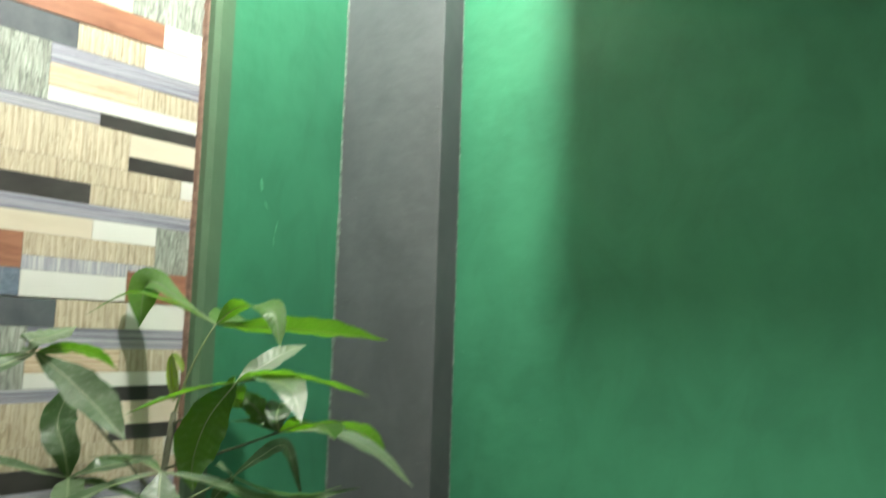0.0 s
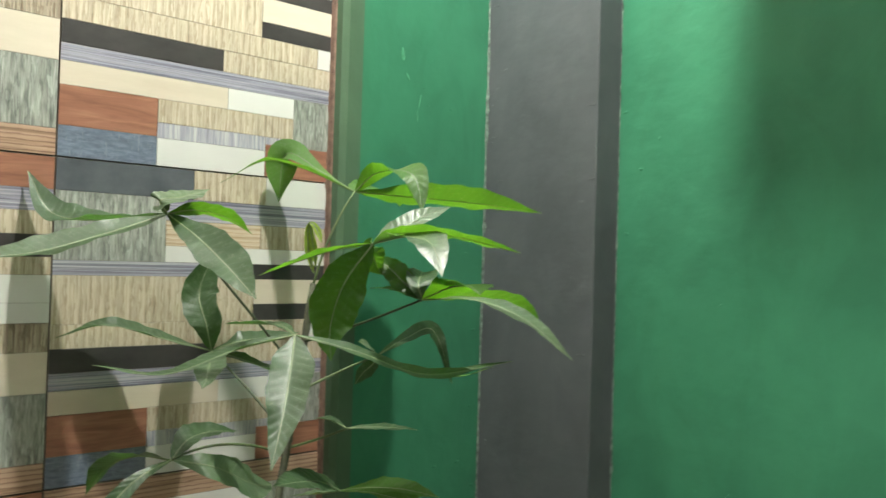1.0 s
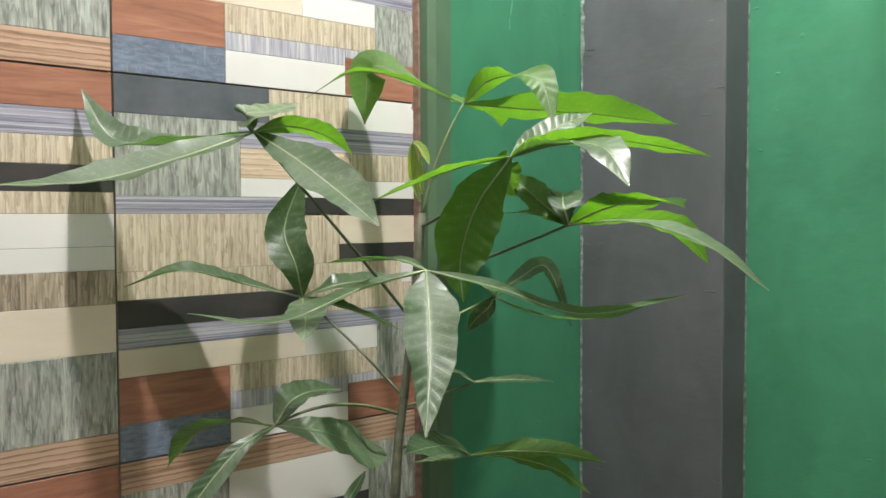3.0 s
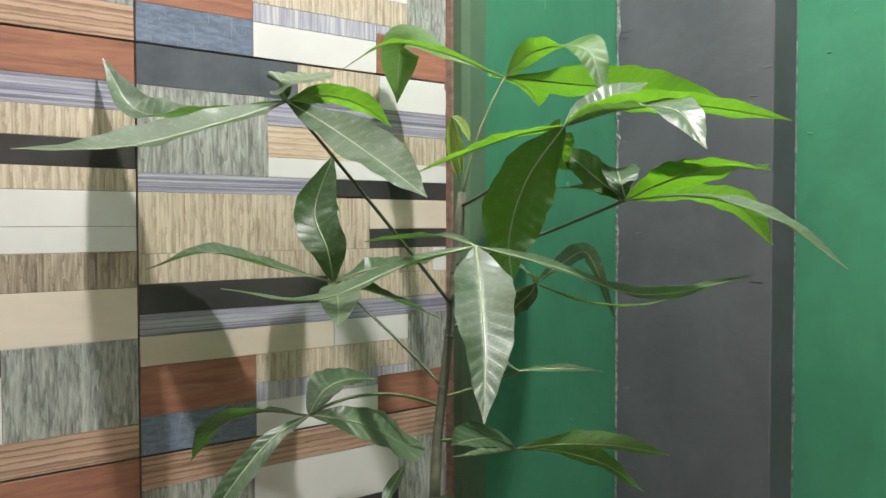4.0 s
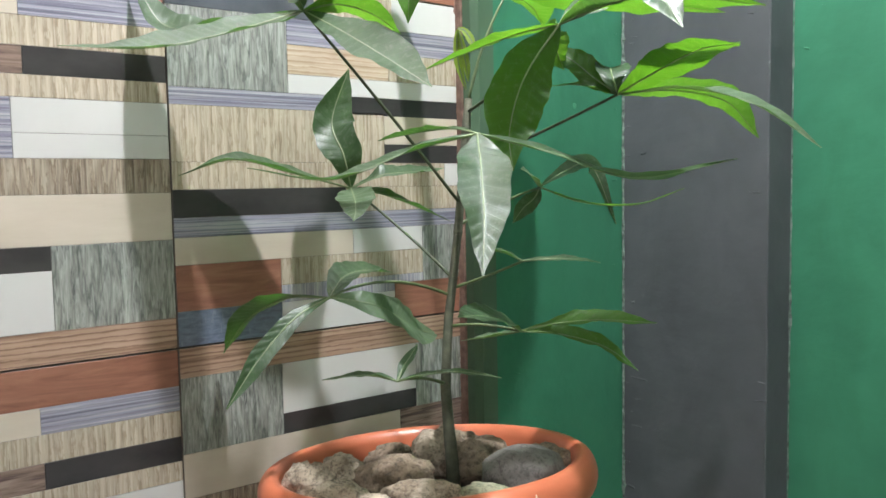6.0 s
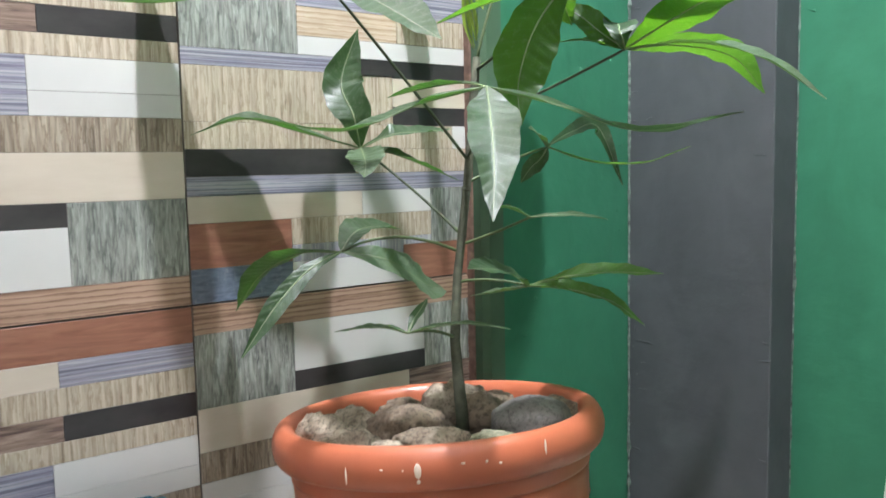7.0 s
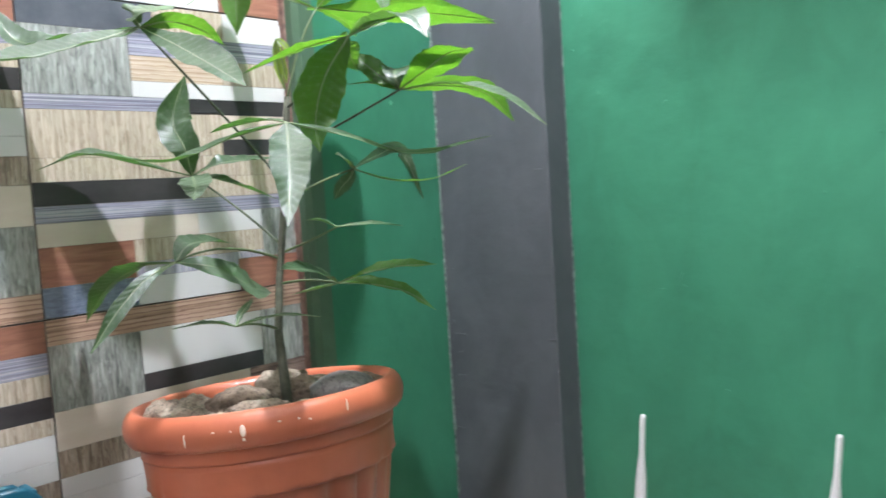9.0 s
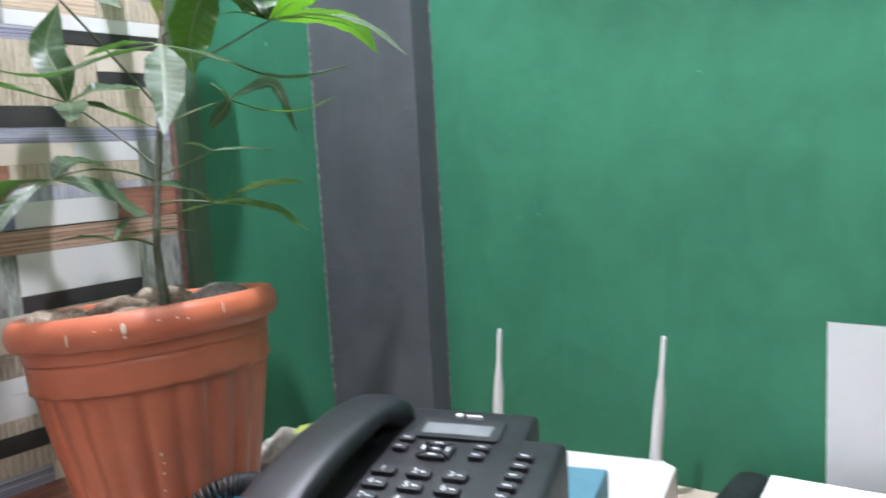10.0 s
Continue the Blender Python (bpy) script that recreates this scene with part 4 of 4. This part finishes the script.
# ring of four navigation keys round a middle key
for a in (0, 90, 180, 270):
    bm = slab([(-0.0035, 0.0048), (0.0035, 0.0048), (0.0085, 0.0098), (-0.0085, 0.0098)], -0.002, 0.0036, 0.0006, 1)
    ob = part("navigation_key", bm, BLACK_KEY, phone)
    ob.matrix_local = FACE @ pose(0.0015, 0.0285, 0) @ Matrix.Diagonal((1.25, 1.0, 1.0, 1)) @ pose(0, 0, 0, 0, 0, a)
    part("key_mark", box(-0.0024, 0.0024, 0.0068, 0.0080, 0.0034, 0.0039), INK_WHITE, ob)
ob = part("navigation_key", rounded(0.0085, 0.0065, -0.002, 0.0036, 0.0028, 0.001), BLACK_KEY, phone)
ob.matrix_local = FACE @ pose(0.0015, 0.0285, 0)
part("key_mark", box(-0.0022, 0.0022, -0.0007, 0.0007, 0.0032, 0.0038), INK_WHITE, ob)

# handset: an arched grip with two deeper ends, lying along the left side
bm = bmesh.new()
rows = []
for i in range(37):
    s = i / 36
    y = -0.115 + 0.205 * s
    arch = 0.017 * math.sin(math.pi * s) ** 0.7
    ends = max(0.0, abs(2 * s - 1) - 0.58) / 0.42
    w = 0.0235 + 0.003 * ends - 0.012 * max(0.0, abs(2 * s - 1) - 0.9) / 0.1
    top = 0.026 + arch - 0.014 * max(0.0, abs(2 * s - 1) - 0.86) / 0.14
    low = 0.012 + arch * 0.78 - 0.022 * min(1.0, ends * 1.8)
    rows.append([bm.verts.new((w * math.copysign(abs(math.cos(a)) ** 0.55, math.cos(a)), y, (top + low) / 2 + (top - low) / 2 * math.copysign(abs(math.sin(a)) ** 0.7, math.sin(a)))) for a in [k * math.pi / 10 for k in range(20)]])
for r0, r1 in zip(rows, rows[1:]):
    for k in range(20):
        bm.faces.new((r0[k], r0[(k + 1) % 20], r1[(k + 1) % 20], r1[k]))
bm.faces.new(rows[0])
bm.faces.new(rows[-1][::-1])
bmesh.ops.recalc_face_normals(bm, faces=bm.faces)
bmesh.ops.transform(bm, verts=bm.verts, matrix=FACE @ pose(-0.061, -0.004, -0.011, 0, -4, -3))
part("handset", bm, BLACK, phone, "black curved handset on its cradle", smooth=True)
part("cradle", box(-0.088, -0.043, 0.03, 0.088, RISE - 0.002, RISE + 0.012, 0.004), BLACK, phone)

# coiled cord lying beside the pot
path = curve_points((0.350, -0.432, 0.757), (0.368, -0.368, 0.786), (0.440, -0.400, 0.757), 40)
bm_pts = []
for i in range(560):
    s = i / 559 * 40
    k = min(39, int(s))
    p = path[k].lerp(path[k + 1], s - k)
    d = (path[k + 1] - path[k]).normalized()
    a = d.cross(Vector((0, 0, 1))).normalized()
    b = a.cross(d)
    an = i / 559 * 2 * math.pi * 24
    bm_pts.append(p + a * 0.0072 * math.cos(an) + b * 0.0072 * math.sin(an))
part("cord", tube([phone.matrix_world.inverted() @ p for p in bm_pts], 0.0016, 6), BLACK, phone, "coiled black handset cord", smooth=True)
# a stack of paperwork under the cord
stack = thing("paper_stack", (0.335, -0.40, DESK_Z), "stack of bound papers beside the flower pot", "papers")
for i in range(5):
    part("booklet", slab([Vector(p).to_tuple() for p in ((-0.05, -0.07), (0.05, -0.07), (0.05, 0.07), (-0.05, 0.07))], i * 0.0232, i * 0.0232 + 0.0228, 0.001, 1), (PAPER, PAPER_OLD, BLUE_BOX, PAPER_OLD, TEAL)[i], stack).rotation_euler = (0, 0, radians(4 * (i % 3) + 8))

# ---- the router ----
router = thing("router", (0, 0, 0), "white plastic router with two upright aerials", "router")
router.matrix_world = pose(0.4260, 0.0455, DESK_Z, 0, 0, 11.2)
bm = rounded(0.215, 0.125, 0.004, 0.046, 0.016, 0.006, cy=-0.066)
part("shell", bm, WHITE_PLASTIC, router, smooth=False)
for x in (-0.07, 0.07):
    part("foot", rounded(0.02, 0.02, 0, 0.005, 0.008, cx=x, cy=-0.066), WHITE_PLASTIC, router)
for x, lean in ((-0.1090, 0.0125), (0.0780, 0.0150)):
    prof = [(0.0078, 0.006), (0.0080, 0.030), (0.0078, 0.070), (0.0070, 0.112), (0.0052, 0.132), (0.0038, 0.144), (0.0036, 0.182), (0.0030, 0.1855), (0.0, 0.186)]
    ob = part("aerial", revolve(prof, 16), WHITE_PLASTIC, router, "slim white aerial", smooth=True)
    ob.matrix_local = pose(x, 0, 0.0, 0, math.degrees(math.atan2(lean, 0.17))) @ Matrix.Diagonal((0.84, 0.84, 1, 1))
    part("hinge", tube([(-0.008, 0, 0.012), (0.008, 0, 0.012)], 0.0085, 12), WHITE_PLASTIC, ob)

# ---- paper, tray and cards along the green wall ----
sheet = bmesh.new()
cols = [[sheet.verts.new((0.672 + 0.21 * i / 12, NORTH - 0.012 - 0.006 * math.sin(i * 0.5) * 0.4 + 0.008 * k / 8, DESK_Z + 0.001 + 0.203 * k / 8)) for k in range(9)] for i in range(13)]
for c0, c1 in zip(cols, cols[1:]):
    for k in range(8):
        sheet.faces.new((c0[k], c1[k], c1[k + 1], c0[k + 1]))
bmesh.ops.solidify(sheet, geom=list(sheet.faces), thickness=0.0004)
tagged(part("paper_sheet", sheet, PAPER), "blank white sheet of paper standing against the wall", "paper")

tray = thing("desk_tray", (0.708, 0.022, DESK_Z), "black rounded plastic desk tray holding papers", "tray")
part("bottom", rounded(0.22, 0.13, 0.0, 0.006, 0.03), BLACK, tray)
part("back_wall", rounded(0.185, 0.012, 0.004, 0.040, 0.0055, 0.003, cx=0.017, cy=0.058), BLACK, tray)
part("side_wall", rounded(0.012, 0.11, 0.004, 0.042, 0.0055, 0.003, cx=0.103, cy=-0.002), BLACK, tray)
part("end_block", box(-0.122, -0.076, -0.055, 0.063, 0.003, 0.047, 0.017, 5), BLACK, tray, "rounded black end block", smooth=True)
for i in range(3):
    bm = slab([(-0.082 + 0.006 * i, -0.125 + 0.01 * i), (0.085, -0.12 + 0.004 * i), (0.085, 0.045), (-0.075 - 0.004 * i, 0.04)], 0.0, 0.0012, 0.0003, 1)
    ob = part("paper_sheet", bm, PAPER)
    ob.matrix_world = pose(0.712, 0.022, DESK_Z + 0.0475 + 0.0014 * i, 0, 0, -6 + 3 * i)
    tagged(ob, "loose white sheet lying on the black tray", "paper", "sheets on the tray")
card = part("card_box", slab([(-0.035, -0.02), (0.035, -0.02), (0.035, 0.02), (-0.035, 0.02)], 0, 0.008, 0.001, 1), RED)
card.matrix_world = pose(0.600, 0.062, DESK_Z, 0, 0, -8)
tagged(card, "flat red card box on the desk", "box")

# crumpled bag in the corner behind the pot
bm = bmesh.new()
bmesh.ops.create_icosphere(bm, subdivisions=5, radius=1)
for v in bm.verts:
    d = v.co.normalized()
    f = 1 + 0.22 * noise.noise(d * 1.7) + 0.16 * abs(noise.noise(d * 3.7 + Vector((3, 1, 2)))) + 0.09 * abs(noise.noise(d * 8.5))
    v.co = Vector((d.x * 0.055 * f, d.y * 0.060 * f, max(-0.036, d.z * 0.052 * f)))
bag = part("paper_bag", bm, PAPER_OLD)
bag.matrix_world = pose(0.165, -0.155, DESK_Z + 0.036, 0, 0, 20)
tagged(bag, "crumpled grey-white paper bag lying behind the pot", "bag")
bm = slab([(-0.03, -0.012), (0.03, -0.006), (0.028, 0.014), (-0.02, 0.016)], 0, 0.004, 0.001, 1)
lf = part("card_scrap", bm, YELLOW)
lf.matrix_world = pose(0.185, -0.142, DESK_Z + 0.090, 8, -12, 30)
tagged(lf, "yellow-green card scrap lying on the paper bag", "card")

# ---- the teal file box against the tiles ----
FB = Vector((0.088, -0.655, DESK_Z))
file_box = thing("file_box", FB, "teal plastic file box holding papers, beside the tiles", "file box")
HF = 0.225


def panel(x, thick, y0, y1, z0, top, mat, name, label=""):
    """An upright panel with a softly bowed top edge."""
    bm = bmesh.new()
    n = 26
    rows = []
    for i in range(n + 1):
        y = y0 + (y1 - y0) * i / n
        e = min(i, n - i) / n
        z = top(i / n) - 0.012 * max(0, 1 - e / 0.05) ** 2
        bow = 0.002 * math.sin(math.pi * i / n)
        rows.append([bm.verts.new((x + a + bow, y, zz)) for a, zz in ((0, z0), (0, z - 0.003), (thick * 0.3, z), (thick * 0.7, z), (thick, z - 0.003), (thick, z0))])
    for r0, r1 in zip(rows, rows[1:]):
        for k in range(5):
            bm.faces.new((r0[k], r0[k + 1], r1[k + 1], r1[k]))
    bm.faces.new(rows[0])
    bm.faces.new(rows[-1][::-1])
    bmesh.ops.recalc_face_normals(bm, faces=bm.faces)
    return part(name, bm, mat, file_box, label, smooth=True)


panel(0.010, 0.006, -0.15, 0.157, 0.0, lambda s: HF + 0.004 - 0.004 * s, TEAL, "front_panel")
panel(-0.018, 0.005, -0.15, 0.157, 0.0, lambda s: HF - 0.004, TEAL, "back_panel")
part("end_panel", box(-0.014, 0.012, 0.148, 0.155, 0, HF - 0.006, 0.002), TEAL, file_box)
part("end_panel", box(-0.014, 0.012, -0.150, -0.143, 0, HF - 0.006, 0.002), TEAL, file_box)
part("bottom", box(-0.014, 0.012, -0.143, 0.148, 0, 0.006, 0.001), TEAL, file_box)
panel(0.016, 0.010, -0.15, 0.145, 0.0, lambda s: 0.184 + 0.02 * s, TEAL, "pocket", "lower front pocket")
for x, mat, lift, nm, lab in ((0.004, PAPER, 0.011, "folder", "white card folder standing in the file box"), (-0.002, ORANGE, 0.010, "folder", "orange card folder standing in the file box"), (-0.009, PAPER_OLD, 0.014, "folder", "buff card folder standing in the file box")):
    bm = bmesh.new()
    rows = [[bm.verts.new((x + a + 0.002 * math.sin(i * 0.4 + x * 400), -0.140 + 0.225 * i / 18, z)) for a, z in ((0, 0.006), (0, HF + lift * math.sin(math.pi * (0.2 + 0.8 * i / 18)) ** 0.8 + 0.001), (0.0016, HF + lift * math.sin(math.pi * (0.2 + 0.8 * i / 18)) ** 0.8 + 0.001), (0.0016, 0.006))] for i in range(19)]
    for r0, r1 in zip(rows, rows[1:]):
        for k in range(3):
            bm.faces.new((r0[k], r0[k + 1], r1[k + 1], r1[k]))
    bmesh.ops.recalc_face_normals(bm, faces=bm.faces)
    ob = part(nm, bm, mat)
    ob.location = FB
    tagged(ob, lab, "folder", "folders in the file box")

card = thing("note_card", (0.128, -0.66, DESK_Z), "white card with an orange square, clipped to the file box", "card")
part("sheet", box(-0.0006, 0.0006, -0.12, 0.118, 0.0, 0.217, 0.0002, 1), PAPER, card)
part("square", box(0.0006, 0.0012, 0.097, 0.1165, 0.186, 0.2125), ORANGE, card, "orange printed square")
clip = thing("bulldog_clip", (0.134, -0.575, DESK_Z + 0.164), "shiny chrome bulldog clip on the card", "clip")
part("jaw", box(-0.006, 0.008, 0.008, 0.048, 0.0, 0.020, 0.003), CHROME, clip)
part("grip", tube([(0.006, 0.014, 0.016), (0.014, 0.015, 0.026), (0.014, 0.041, 0.026), (0.006, 0.042, 0.016)], 0.0018, 8), CHROME, clip, smooth=True)

# ---- dents and scuffs in the paint ----


def scuff(parent, at, length, width, tilt, axis, mat, label="small dent"):
    bm = bmesh.new()
    bmesh.ops.create_uvsphere(bm, u_segments=10, v_segments=6, radius=1)
    for v in bm.verts:
        v.co.x += 0.35 * v.co.z * v.co.z
        v.co *= 1 + 0.25 * noise.noise(v.co * 2 + Vector(at) * 50)
    flat = Matrix.Diagonal((width, 0.00035, length, 1)) if axis == "y" else Matrix.Diagonal((0.00035, width, length, 1))
    turn = pose(0, 0, 0, 0, tilt, 0) if axis == "y" else pose(0, 0, 0, tilt, 0, 0)
    bmesh.ops.transform(bm, verts=bm.verts, matrix=Matrix.Translation(at) @ turn @ flat)
    part("dent", bm, mat, parent, label, smooth=True)


north, west = bpy.data.objects["wall_north"], bpy.data.objects["wall_return"]
GREEN_SCUFF = plain("scuffed_green_paint", (0.065, 0.245, 0.132), 0.6, 0.2, 200)
for x, z, l, w, t in ((0.338, 0.932, 0.006, 0.0012, 25), (0.342, 0.922, 0.003, 0.001, -60), (0.545, 1.075, 0.0016, 0.0016, 0), (0.262, 1.543, 0.0016, 0.0016, 0), (0.253, 0.975, 0.0012, 0.0012, 0), (0.63, 1.10, 0.0016, 0.003, 10), (0.247, 1.31, 0.002, 0.002, 0)):
    scuff(north, (x, NORTH - 0.0004, z), l, w, t, "y", GREEN)
for y, z, l, w, t in ((-0.046, 1.357, 0.010, 0.0011, -12), (-0.049, 1.340, 0.006, 0.0009, 4), (-0.075, 1.41, 0.008, 0.003, 8), (-0.066, 1.385, 0.007, 0.0012, 35), (-0.012, 1.16, 0.003, 0.003, 0)):
    scuff(west, (0.006 + (PILLAR_Y - y) * 0.0783, y, z), l, w, t, "x", GREEN_SCUFF, "pale scuff")
for x, z, l, w, t in ((0.030, 0.850, 0.0006, 0.012, 2), (0.028, 0.793, 0.0006, 0.008, -3), (0.17, 1.24, 0.0006, 0.005, 5), (0.018, 0.865, 0.004, 0.002, 0)):
    scuff(pillar, (x, PILLAR_Y - 0.0002, z), l, w, t, "y", GREY)
rnd = random.Random(11)
for i in range(34):
    left = rnd.random() < 0.65
    x = 0.012 + abs(rnd.gauss(0, 0.012)) if left else PILLAR_X - 0.003 - abs(rnd.gauss(0, 0.007))
    scuff(pillar, (min(0.186, max(0.008, x)), PILLAR_Y - 0.0002, rnd.uniform(0.68, 1.6)), rnd.uniform(0.0004, 0.0011), rnd.uniform(0.0014, 0.0075), rnd.uniform(-12, 12), "y", GREY)
for i in range(26):
    near = rnd.random() < 0.5
    x = PILLAR_X + 0.006 + abs(rnd.gauss(0, 0.03)) if near else rnd.uniform(0.22, 0.75)
    scuff(north, (x, NORTH - 0.0003, rnd.uniform(0.70, 1.5)), rnd.uniform(0.0005, 0.0014), rnd.uniform(0.0006, 0.004), rnd.uniform(-20, 20), "y", GREEN)
for i in range(24):
    y = 0.066 - abs(rnd.gauss(0, 0.016)) if rnd.random() < 0.6 else rnd.uniform(-0.11, 0.06)
    scuff(west, (0.0062 + (PILLAR_Y - y) * 0.0783, y, rnd.uniform(0.72, 1.55)), rnd.uniform(0.0005, 0.0014), rnd.uniform(0.0008, 0.005), rnd.uniform(-15, 15), "x", GREEN)
